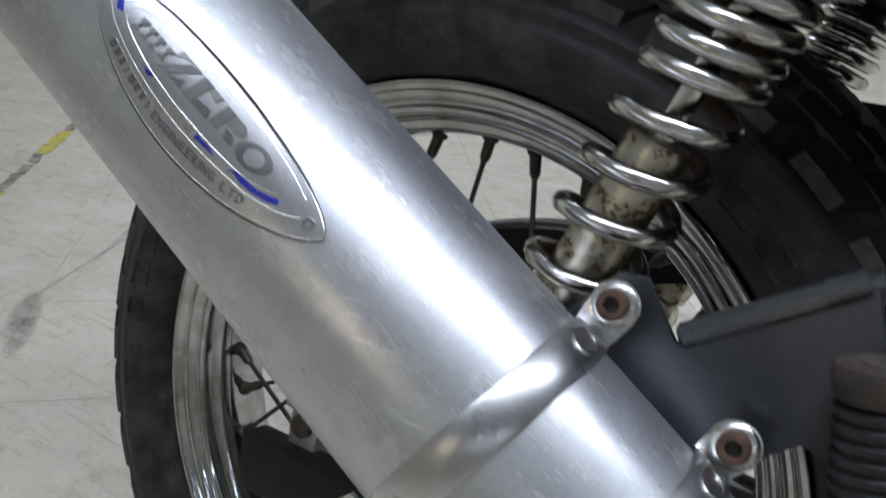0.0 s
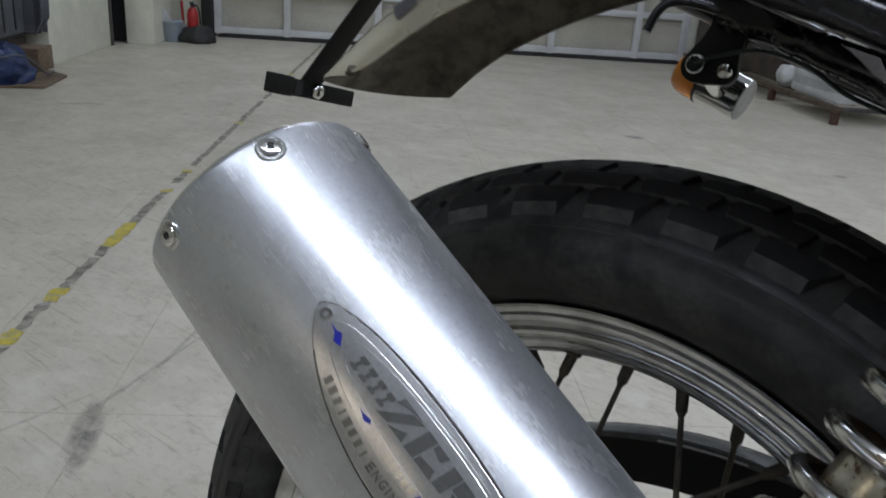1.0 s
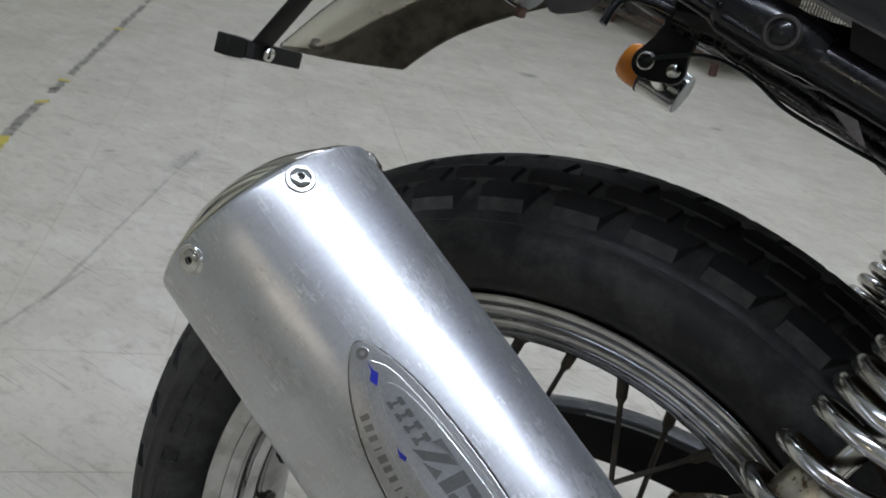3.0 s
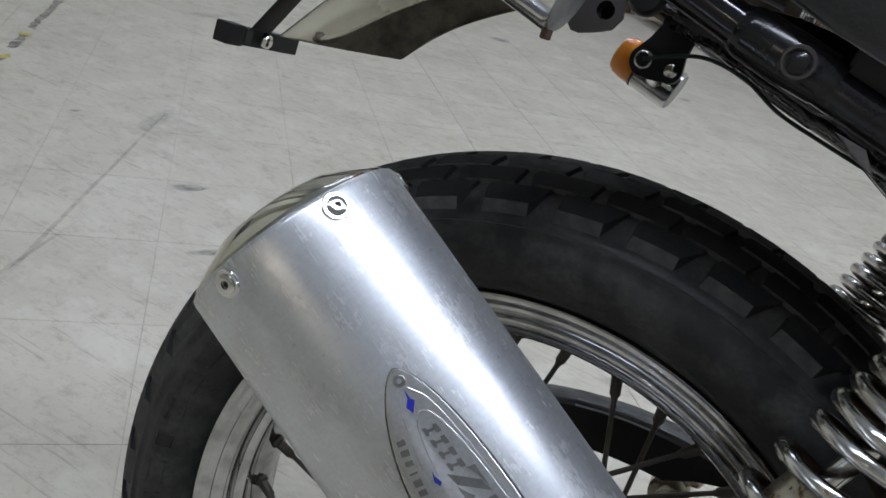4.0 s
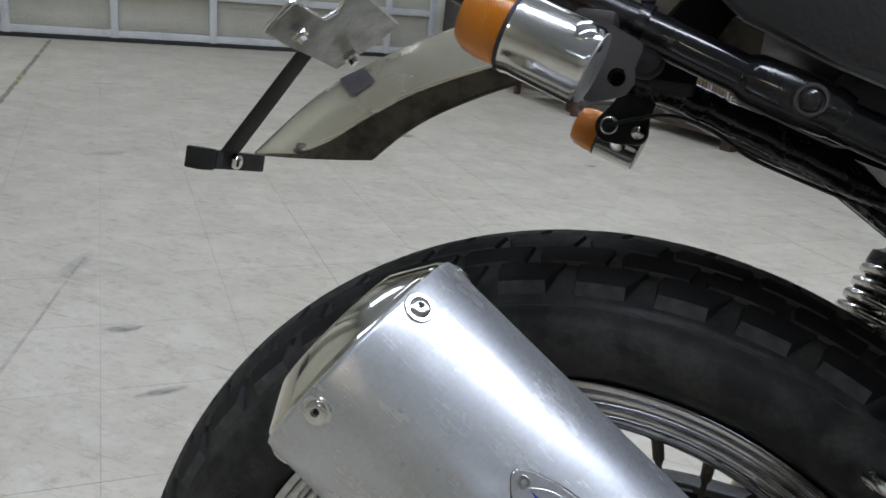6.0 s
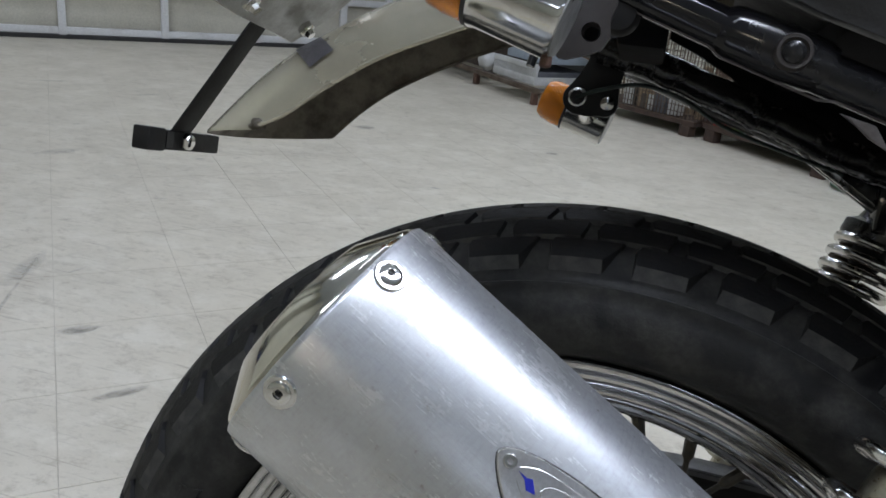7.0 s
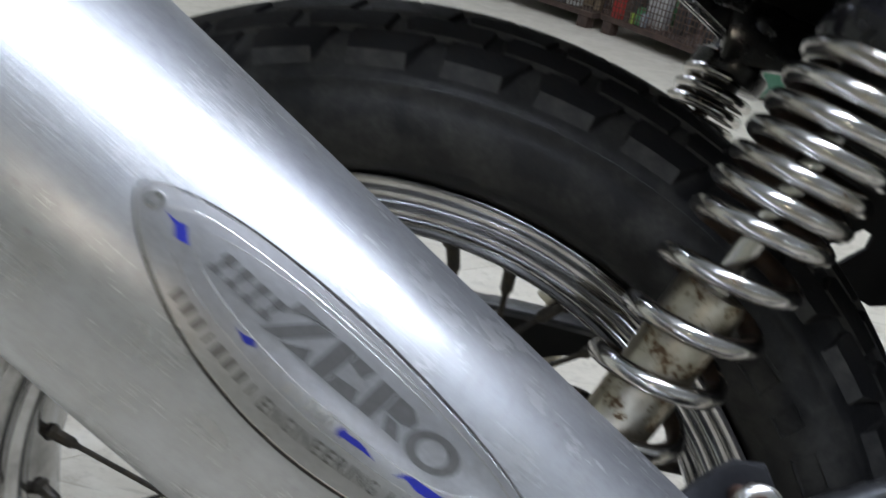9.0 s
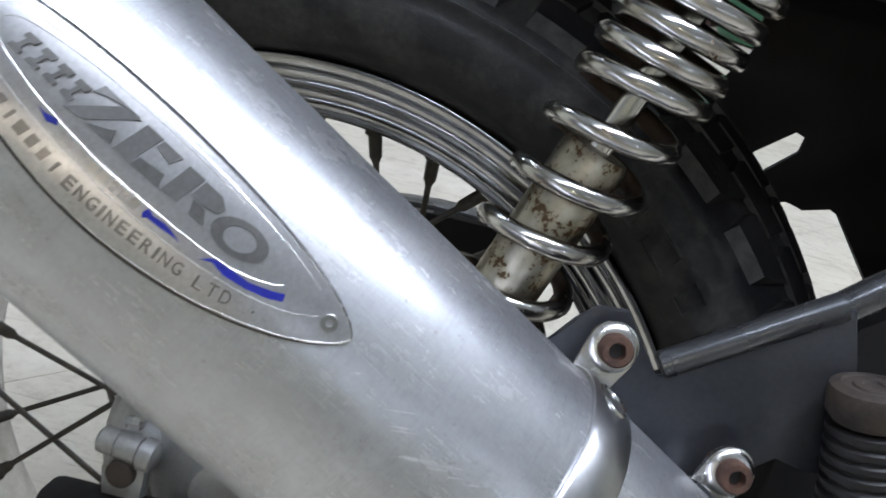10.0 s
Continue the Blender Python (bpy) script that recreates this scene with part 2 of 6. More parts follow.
SATIN = surface("satin_black_steel", (0.042, 0.046, 0.054), (0.062, 0.064, 0.070), 0.32, 0.46, 0.4, 30, 500, 0.12, 0.0003)
DULL_BLACK = surface("dull_black_plastic", (0.0075, 0.0075, 0.008), (0.014, 0.013, 0.0125), 0.5, 0.7, 0.0, 30, 300, 0.25, 0.0006, spec=0.3)
# darker, duller copy of the dull black: shade under the seat as a colour
SHADED_BLACK = surface("shaded_black_plastic", (0.006, 0.006, 0.0065), (0.010, 0.0095, 0.009), 0.8, 0.9, 0.0, 40, 300, 0.3, 0.0006, spec=0.08)
SPOKE = surface("dull_spoke_steel", (0.055, 0.052, 0.048), (0.10, 0.085, 0.065), 0.42, 0.65, 0.8, 120, 700, 0.2, 0.0003)
HUB_ALU = surface("cast_aluminium", (0.44, 0.45, 0.45), (0.31, 0.305, 0.285), 0.42, 0.60, 0.60, 40, 500, 0.3, 0.0005)
RUST = surface("rusty_steel", (0.135, 0.072, 0.050), (0.075, 0.042, 0.032), 0.62, 0.82, 0.2, 160, 800, 0.5, 0.0006)
TAB_STEEL = surface("brown_grey_steel", (0.046, 0.040, 0.038), (0.034, 0.029, 0.026), 0.55, 0.7, 0.2, 40, 500, 0.1)
RUST_BROWN = surface("rust_brown_steel", (0.075, 0.045, 0.033), (0.045, 0.030, 0.024), 0.7, 0.85, 0.1, 14, 200, 0.3)
GREY_STEEL = surface("grey_phosphated_steel", (0.15, 0.135, 0.135), (0.10, 0.09, 0.085), 0.45, 0.6, 0.5, 40, 500, 0.1)
LEATHER = surface("black_vinyl_seat", (0.008, 0.008, 0.0095), (0.012, 0.012, 0.0130), 0.46, 0.60, 0.0, 60, 260, 0.5, 0.0008)
UNDERSIDE = surface("dirty_fender_underside", (0.20, 0.175, 0.135), (0.075, 0.064, 0.048), 0.5, 0.75, 0.1, 45, 420, 0.5, 0.0008, cover=(0.40, 0.66))
# chain guard's top with its lit tone as a colour; also the wire loom
GUARD_GREY = surface("mid_grey_plastic", (0.105, 0.107, 0.115), (0.065, 0.065, 0.068), 0.32, 0.5, 0.0, 60, 500, 0.2)
PEG_RUBBER = surface("dusty_peg_rubber", (0.058, 0.042, 0.033), (0.025, 0.020, 0.017), 0.7, 0.8, 0.0, 80, 500, 0.4)
WRAP = surface("dusty_clear_wrap", (0.012, 0.012, 0.0125), (0.050, 0.047, 0.043), 0.18, 0.42, 0.0, 110, 300, 0.25, 0.0010, cover=(0.56, 0.68))
WIRE = surface("green_cable", (0.012, 0.030, 0.024), (0.008, 0.016, 0.014), 0.4, 0.5, 0.0, 60, 400, 0.1)
WALL = surface("cream_wall_paint", (0.83, 0.825, 0.71), (0.72, 0.715, 0.60), 0.5, 0.65, 0.0, 1.3, 7, 0.02, 0.001, cover=(0.42, 0.75))
PANEL = surface("beige_door_panel", (0.52, 0.50, 0.42), (0.44, 0.42, 0.35), 0.45, 0.6, 0.0, 2.0, 80, 0.05, 0.001)
ALU_WHITE = surface("white_aluminium_frame", (0.72, 0.73, 0.74), (0.60, 0.60, 0.60), 0.35, 0.5, 0.1, 4, 90, 0.05, 0.001)
# dark rubber, and the shade in holes, sockets and slots as a colour
DARK_GAP = surface("dark_rubber_and_shade", (0.02, 0.02, 0.02), (0.03, 0.03, 0.03), 0.6, 0.7, 0.0, 10, 90, 0.1)
GROUT = surface("dusty_subfloor", (0.46, 0.425, 0.35), (0.24, 0.215, 0.175), 0.8, 0.9, 0.0, 1.6, 200, 0.2, cover=(0.54, 0.64))
CEIL = surface("pale_blue_ceiling_board", (0.70, 0.765, 0.87), (0.63, 0.69, 0.78), 0.8, 0.9, 0.0, 2, 120, 0.2, 0.001)
CRATE = surface("grey_plastic", (0.115, 0.12, 0.135), (0.075, 0.08, 0.09), 0.5, 0.65, 0.0, 8, 200, 0.1)
TARP = surface("blue_tarpaulin", (0.012, 0.040, 0.15), (0.008, 0.02, 0.06), 0.4, 0.55, 0.0, 15, 200, 0.4, 0.003)
WOOD = surface("weathered_wood", (0.23, 0.17, 0.11), (0.13, 0.09, 0.06), 0.75, 0.85, 0.0, 6, 90, 0.3, 0.001, stretch=(1, 6, 6))
DARK_WOOD = surface("dark_pallet_wood", (0.085, 0.065, 0.050), (0.045, 0.035, 0.028), 0.8, 0.9, 0.0, 6, 90, 0.3, 0.001)
MESH_STEEL = surface("galvanised_wire", (0.16, 0.125, 0.095), (0.085, 0.058, 0.042), 0.5, 0.7, 0.5, 12, 200, 0.1)
MESH_RUST = surface("rusty_wire", (0.115, 0.070, 0.050), (0.06, 0.04, 0.03), 0.7, 0.85, 0.2, 12, 200, 0.2)
WHITE_PLASTIC = surface("white_plastic", (0.62, 0.63, 0.62), (0.48, 0.48, 0.46), 0.45, 0.6, 0.0, 6, 150, 0.1)
PALE_BLUE = surface("pale_blue_plastic", (0.36, 0.42, 0.48), (0.28, 0.33, 0.38), 0.45, 0.55, 0.0, 8, 150, 0.1)
RED = surface("red_paint", (0.50, 0.020, 0.018), (0.36, 0.02, 0.02), 0.3, 0.45, 0.0, 20, 200, 0.05)
GREEN = surface("green_paint", (0.030, 0.115, 0.060), (0.022, 0.075, 0.042), 0.4, 0.6, 0.0, 8, 150, 0.1)
BRIGHT_GREEN = surface("green_plastic", (0.05, 0.28, 0.10), (0.04, 0.20, 0.08), 0.4, 0.5, 0.0, 12, 200, 0.1)
YELLOW_GREEN = surface("lime_plastic", (0.34, 0.50, 0.07), (0.25, 0.38, 0.05), 0.4, 0.5, 0.0, 12, 200, 0.1)
CARD = surface("brown_cardboard", (0.30, 0.22, 0.14), (0.22, 0.16, 0.10), 0.8, 0.9, 0.0, 7, 120, 0.2)
TAPE_YELLOW = surface("worn_yellow_tape", (0.62, 0.50, 0.05), (0.40, 0.36, 0.16), 0.5, 0.7, 0.0, 30, 250, 0.2)
TAPE_DARK = surface("worn_black_tape", (0.13, 0.12, 0.095), (0.36, 0.335, 0.28), 0.55, 0.75, 0.0, 28, 300, 0.2, cover=(0.38, 0.58))
SCUFF = stain_material("grey_scuff", (0.16, 0.155, 0.15), 0.62)
SCUFF_FAINT = stain_material("faint_rubber_mark", (0.22, 0.21, 0.20), 0.34, 30.0)


def glass(name, colour, rough=0.12):
    m, nt, b, links = nodes_of(name)
    w = tex(nt, "ShaderNodeTexWave", Scale=260.0, Distortion=0.0)
    b.inputs["Base Color"].default_value = (*colour, 1)
    b.inputs["Roughness"].default_value = rough
    b.inputs["Transmission Weight"].default_value = 0.35
    b.inputs["Subsurface Weight"].default_value = 0.0
    bump(nt, b, w.outputs["Fac"], 0.25, 0.0006)
    return m


AMBER = glass("amber_lens", (0.72, 0.235, 0.010))
RED_LENS = glass("red_lens", (0.60, 0.02, 0.02))


def glow(name, colour, strength):
    m, nt, b, links = nodes_of(name)
    b.inputs["Base Color"].default_value = (*colour, 1)
    b.inputs["Emission Color"].default_value = (*colour, 1)
    b.inputs["Emission Strength"].default_value = strength
    return m


TUBE_GLOW = glow("fluorescent_tube", (0.78, 0.87, 1.0), 9.0)
BULB = glow("warm_tube", (1.0, 0.86, 0.68), 8.0)
# ---- mesh helpers ----
def link_mesh(name, bm, material, smooth=40.0):
    me = bpy.data.meshes.new(name)
    bmesh.ops.recalc_face_normals(bm, faces=bm.faces)
    bm.to_mesh(me)
    bm.free()
    for m in (material if isinstance(material, (list, tuple)) else [material]):
        me.materials.append(m)
    if smooth:
        me.shade_smooth()
        me.set_sharp_from_angle(angle=radians(smooth))
    return me


def part(name, bm, material, parent, label="", smooth=40.0):
    ob = new(name, link_mesh(name, bm, material, smooth))
    ob.parent = parent
    if parent.type == "EMPTY" and parent.name.startswith("motorcycle"):
        ob.location = HUB
    return tagged(ob, label)


def thing(name, bm, material, label, category, group="", kind="", at=None, smooth=40.0):
    ob = new(name, link_mesh(name, bm, material, smooth))
    ob.matrix_world = ROOM if at is None else at
    return tagged(ob, label, category, group, kind)


def group_thing(name, label, category, group="", at=None):
    ob = new(name)
    ob.empty_display_size = 0.05
    ob.matrix_world = ROOM if at is None else at
    return tagged(ob, label, category, group)


def revolve(bm, profile, segments, axis="y", closed=True, index=0):
    """Turns (along, radius) points round the y axis (wheel) or z axis."""
    rings = []
    for k in range(segments):
        a = 2 * math.pi * k / segments
        c, s = math.cos(a), math.sin(a)
        rings.append([bm.verts.new((r * s, h, r * c) if axis == "y" else (r * c, r * s, h)) for h, r in profile])
    n = len(profile)
    for k in range(segments):
        p, q = rings[k], rings[(k + 1) % segments]
        for i in range(n if closed else n - 1):
            f = bm.faces.new((p[i], p[(i + 1) % n], q[(i + 1) % n], q[i]))
            f.material_index = index
    return bm


def frame_of(d):
    d = Vector(d).normalized()
    a = d.orthogonal().normalized()
    return d, a, d.cross(a)


def lathe(bm, base, direction, profile, segments=24, caps=True, index=0):
    """Turns (along, radius) points round any axis."""
    d, a, b = frame_of(direction)
    base = Vector(base)
    rings = []
    for h, r in profile:
        rings.append([bm.verts.new(base + d * h + (a * math.cos(t) + b * math.sin(t)) * r)
                      for t in (2 * math.pi * k / segments for k in range(segments))])
    for p, q in zip(rings, rings[1:]):
        for k in range(segments):
            bm.faces.new((p[k], p[(k + 1) % segments], q[(k + 1) % segments], q[k])).material_index = index
    if caps:
        for ring in (rings[0], rings[-1]):
            bm.faces.new(ring).material_index = index
    return bm


def tube(bm, points, radius, segments=10, caps=True, closed=False):
    pts = [Vector(p) for p in points]
    n = len(pts)
    rings, side = [], None
    for i, p in enumerate(pts):
        if closed:
            d = (pts[(i + 1) % n] - pts[i - 1]).normalized()
        else:
            d = (pts[min(i + 1, n - 1)] - pts[max(i - 1, 0)]).normalized()
        side = d.orthogonal().normalized() if side is None else (side - d * side.dot(d)).normalized()
        up = d.cross(side)
        r = radius(i / (n - 1)) if callable(radius) else radius
        rings.append([bm.verts.new(p + (side * math.cos(t) + up * math.sin(t)) * r)
                      for t in (2 * math.pi * k / segments for k in range(segments))])
    for i in range(n if closed else n - 1):
        p, q = rings[i], rings[(i + 1) % n]
        for k in range(segments):
            bm.faces.new((p[k], p[(k + 1) % segments], q[(k + 1) % segments], q[k]))
    if caps and not closed:
        bm.faces.new(rings[0]), bm.faces.new(rings[-1])
    return bm


def smooth_path(points, steps=8):
    pts = [Vector(p) for p in points]
    out = []
    for i in range(len(pts) - 1):
        p0, p1, p2, p3 = pts[max(i - 1, 0)], pts[i], pts[i + 1], pts[min(i + 2, len(pts) - 1)]
        for k in range(steps):
            t = k / steps
            out.append(0.5 * ((2 * p1) + (p2 - p0) * t + (2 * p0 - 5 * p1 + 4 * p2 - p3) * t * t + (3 * p1 - p0 - 3 * p2 + p3) * t ** 3))
    return out + [pts[-1]]


def box(bm, lo, hi, m=None, bevel=0.0):
    g = bmesh.ops.create_cube(bm, size=1.0)
    vs = g["verts"]
    lo, hi = Vector(lo), Vector(hi)
    for v in vs:
        v.co = Vector([lo[i] + (v.co[i] + 0.5) * (hi[i] - lo[i]) for i in range(3)])
    if bevel:
        es = list({e for v in vs for e in v.link_edges})
        r = bmesh.ops.bevel(bm, geom=es, offset=bevel, segments=2, profile=0.6, affect="EDGES")
        vs = list({v for f in r["faces"] for v in f.verts} | {v for v in vs if v.is_valid})
    if m is not None:
        bmesh.ops.transform(bm, matrix=m, verts=vs)
    return bm


def slab(bm, outline, depth, bevel=0.0):
    """Extrudes a closed outline of 3D points by the vector depth."""
    lo = [bm.verts.new(p) for p in outline]
    hi = [bm.verts.new(Vector(p) + Vector(depth)) for p in outline]
    n = len(lo)
    faces = [bm.faces.new(lo), bm.faces.new(hi)]
    faces += [bm.faces.new((lo[i], lo[(i + 1) % n], hi[(i + 1) % n], hi[i])) for i in range(n)]
    if bevel:
        es = {e for f in faces[:2] for e in f.edges}
        bmesh.ops.bevel(bm, geom=list(es), offset=bevel, segments=2, profile=0.6, affect="EDGES")
    return bm


def B():
    return bmesh.new()


# ---- the room ----
FLOOR_LO, FLOOR_HI = (-4.4, -8.2), (4.4, 6.6)
thing("floor", box(B(), (*FLOOR_LO, -0.12), (*FLOOR_HI, -0.0012)), GROUT, "worn cream vinyl tile floor", "floor", kind="structure", smooth=0)
floor = bpy.data.objects["floor"]

WEST, EAST, NORTH, SOUTH, BACK = -2.12, 4.2, 6.45, -8.0, -4.2


def wall(name, lo, hi, material, label, bevel=0.0):
    return thing(name, box(B(), lo, hi, bevel=bevel), material, label, "wall", kind="structure", smooth=30 if bevel else 0)


wall("wall_west_back", (BACK - 0.2, SOUTH, 0), (BACK, 1.0, CEILING), WALL, "cream painted wall set back from the bay", 0.008)
wall("wall_west_step", (BACK, 1.0, 0), (WEST - 0.2, 1.2, CEILING), WALL, "cream painted return of the wall", 0.008)
wall("wall_west", (WEST - 0.2, 1.0, 0), (WEST, 3.55, CEILING), WALL, "cream painted wall with a plain face", 0.008)
wall("wall_west_alcove", (WEST - 0.75, 3.35, 0), (WEST - 0.62, 4.5, CEILING), PANEL, "grey beige panels at the back of an alcove")
wall("wall_west_far", (WEST - 0.62, 4.44, 0), (WEST + 0.06, 5.50, CEILING), WALL, "cream painted wall beside the shutter door", 0.008)
wall("wall_pier", (-2.0, 5.66, 0), (-1.80, NORTH + 0.15, CEILING), WALL, "cream painted pier beside the shutter door", 0.008)
wall("wall_north", (-1.80, NORTH + 0.10, 0), (EAST, NORTH + 0.25, CEILING), WALL, "cream wall behind the shutter door")
wall("wall_north_east", (2.42, NORTH - 0.02, 0), (EAST, NORTH + 0.10, CEILING), WALL, "cream wall beside the shutter door")
wall("wall_east", (EAST, SOUTH, 0), (EAST + 0.2, NORTH + 0.25, CEILING), WALL, "cream painted wall behind the mesh containers")
wall("wall_south", (BACK - 0.2, SOUTH - 0.2, 0), (EAST + 0.2, SOUTH, CEILING), WALL, "cream painted wall")
thing("ceiling", box(B(), (BACK - 0.2, SOUTH - 0.2, CEILING), (EAST + 0.2, NORTH + 0.25, CEILING + 0.1)), CEIL, "pale blue grey board ceiling", "ceiling", kind="structure", smooth=0)
# panel joints at the back of the alcove
for k, v in enumerate((3.62, 3.90, 4.18)):
    thing("trim", box(B(), (WEST - 0.62, v - 0.012, 0), (WEST - 0.605, v + 0.012, CEILING), bevel=0.004), WALL, "pale joint strip on the alcove panels", "trim", "alcove strips", "structure")
# narrow doorway with its steel frame; a dark sheet stands for its shade
thing("doorway_shade", box(B(), (WEST - 0.30, 5.80, 0), (-2.004, 5.86, CEILING - 0.3)), DARK_GAP, "dark sheet for the shade inside a narrow doorway gap", "door", kind="structure", smooth=0)
thing("door_frame", box(B(), (WEST + 0.0, 5.50, 0), (WEST + 0.07, 5.54, CEILING), bevel=0.004), GREY_STEEL, "grey steel edge of the doorway", "door frame", kind="structure")
thing("door_latch", box(B(), (WEST + 0.0, 5.02, 0.42), (WEST + 0.075, 5.09, 0.56), bevel=0.006), PANEL, "small pale latch plate on the cream wall", "latch")


def shutter_door():
    d = group_thing("shutter_door", "white framed overhead door with beige ribbed panels", "garage door")
    d["kind"] = "structure"
    posts = [-1.50, -0.94, -0.20, 0.53, 1.26, 1.99, 2.40]
    rails = [0.06, 0.39, 0.72, 1.05, 1.38, 1.71, 2.04, 2.37]
    for z0, z1 in zip(rails, rails[1:] + [2.68]):
        for u0, u1 in zip(posts, posts[1:]):
            bm = B()
            n = 8
            prof = []
            for i in range(n + 1):
                t = i / n
                prof.append((0.012 * (0.5 - 0.5 * math.cos(t * 2 * math.pi * 2)), z0 + (z1 - z0) * t))
            a = [bm.verts.new((u0, NORTH + 0.03 - y, z)) for y, z in prof]
            b = [bm.verts.new((u1, NORTH + 0.03 - y, z)) for y, z in prof]
            for i in range(n):
                bm.faces.new((a[i], a[i + 1], b[i + 1], b[i]))
            p = part("panel", bm, PANEL, d)
    for u in posts:
        part("post", box(B(), (u - 0.028, NORTH - 0.035, 0.03), (u + 0.028, NORTH + 0.02, 2.68), bevel=0.005), ALU_WHITE, d)
    for z in rails:
        part("rail", box(B(), (posts[0], NORTH - 0.026, z - 0.026), (posts[-1], NORTH + 0.022, z + 0.026), bevel=0.005), ALU_WHITE, d)
    part("bottom_seal", box(B(), (posts[0], NORTH - 0.03, 0.0), (posts[-1], NORTH + 0.03, 0.032), bevel=0.004), DARK_GAP, d, "black rubber bottom seal")
    part("guide_rail", box(B(), (-1.62, NORTH - 0.08, 0.0), (-1.535, NORTH + 0.06, 2.8), bevel=0.006), DARK_GAP, d, "dark steel guide rail")
    return d


shutter_door()


FADED = surface("faded_grey_print", (0.17, 0.17, 0.18), (0.26, 0.26, 0.27), 0.6, 0.7, 0.0, 30, 200, 0.05)


def sign_board(u, text):
    bm = box(B(), (u, NORTH - 0.046, 0.650), (u + 0.205, NORTH - 0.038, 0.815), bevel=0.002)
    s = thing("sign_board", bm, WHITE_PLASTIC, "small white sign with a dark grey character", "sign", "signs on the shutter door")
    cu = bpy.data.curves.new("lettering", "FONT")
    cu.body, cu.size, cu.align_x, cu.align_y, cu.extrude = text, 0.15, "CENTER", "CENTER", 0.001
    cu.materials.append(FADED)
    t = new("lettering", cu)
    t.parent = s
    t.matrix_basis = pose(u + 0.1025, NORTH - 0.048, 0.732, 90, 0, 0)


for k, ch in enumerate("\u958b\u3051\u305f"):
    sign_board(-0.90 + 0.215 * k, ch)


def ceiling_fixture(u, v):
    f = group_thing("ceiling_light", "unseen white twin tube fluorescent ceiling light", "ceiling light", "ceiling lights", ROOM @ pose(u, v, CEILING))
    part("housing", slab(B(), [(-0.61, -0.15, 0), (-0.61, 0.15, 0), (-0.61, 0.06, -0.08), (-0.61, -0.06, -0.08)], (1.22, 0, 0)), CEIL, f)
    for x in (-0.085, 0.085):
        part("tube", lathe(B(), (-0.6, x, -0.095), (1, 0, 0), [(0, 0.013), (1.2, 0.013)], 10), TUBE_GLOW, f, "glowing fluorescent tube")


for u, v, share in TUBE_LIGHTS:
    ceiling_fixture(u, v)

bulb = group_thing("wall_lamp", "warm white tube lamp mounted high on the wall", "lamp", "", ROOM @ pose(BACK, -3.85, 2.42))
part("base", box(B(), (0, -0.38, -0.04), (0.07, 0.38, 0.04), bevel=0.008), WHITE_PLASTIC, bulb)
part("tube", lathe(B(), (0.10, -0.35, 0), (0, 1, 0), [(0, 0.010), (0.01, 0.016), (0.69, 0.016), (0.70, 0.010)], 16), BULB, bulb, "glowing warm tube")


ORANGE = surface("dusty_orange_plastic", (0.36, 0.16, 0.035), (0.20, 0.10, 0.04), 0.6, 0.75, 0.0, 20, 150, 0.1)
# ---- corner by the alcove ----
def lumpy(bm, scale, strength, seed):
    for v in bm.verts:
        v.co += Vector((noise.noise(v.co * scale + Vector((seed, 0, 0))), noise.noise(v.co * scale + Vector((0, seed, 7))), noise.noise(v.co * scale + Vector((3, 0, seed))))) * strength
    return bm


def heap(bm, centre, size, subdiv=4):
    g = bmesh.ops.create_icosphere(bm, subdivisions=subdiv, radius=1.0)
    for v in g["verts"]:
        v.co = Vector((centre[0] + v.co.x * size[0], centre[1] + v.co.y * size[1], max(0.0, centre[2] + v.co.z * size[2])))
    return bm


def ribbed_crate():
    c = group_thing("plastic_crate", "dark grey ribbed plastic crate resting on planks", "crate", "", ROOM @ pose(WEST - 0.26, 3.92, 0.18, 0, 0, 4))
    part("side", box(B(), (-0.28, -0.30, 0.02), (0.28, 0.37, 0.27), bevel=0.02), CRATE, c)
    part("rim", box(B(), (-0.30, -0.32, 0.255), (0.30, 0.39, 0.29), bevel=0.01), CRATE, c)
    for v in (-0.10, 0.06, 0.22):
        part("groove", box(B(), (0.272, v - 0.008, 0.05), (0.284, v + 0.008, 0.24)), DARK_GAP, c)
    part("bottom", box(B(), (-0.27, -0.29, 0.0), (0.27, 0.36, 0.03), bevel=0.008), DARK_GAP, c)


ribbed_crate()
for k, (z, dv, w) in enumerate(((0.0, 0.02, 0.06), (0.06, -0.01, 0.06), (0.12, 0.03, 0.058))):
    thing("wood_plank", box(B(), (WEST - 0.55, 3.70 + dv, z), (WEST - 0.02, 4.30 + dv, z + w), bevel=0.006), (DARK_WOOD, WOOD, DARK_WOOD)[k], "rough wooden plank stacked on the floor", "plank", "stacked planks")


def plastic_tray(k):
    m = ROOM @ pose(WEST - 0.26, 4.31 + 0.030 * k, 0.20 + 0.012 * (k % 2), 0, 0, 2)
    t = group_thing("plastic_tray", "dark grey plastic tray standing on edge beside the crate", "tray", "trays beside the crate", m)
    part("plate", box(B(), (-0.25, 0, 0), (0.30 + 0.02 * (2 - abs(k - 2)), 0.008, 0.25), bevel=0.003), CRATE, t)
    part("rim", tube(B(), [(-0.25, 0.004, 0.0), (0.30, 0.004, 0.0), (0.335, 0.004, 0.07), (0.34, 0.004, 0.17), (0.30, 0.004, 0.25), (-0.25, 0.004, 0.25)], 0.011, 6), CRATE, t)


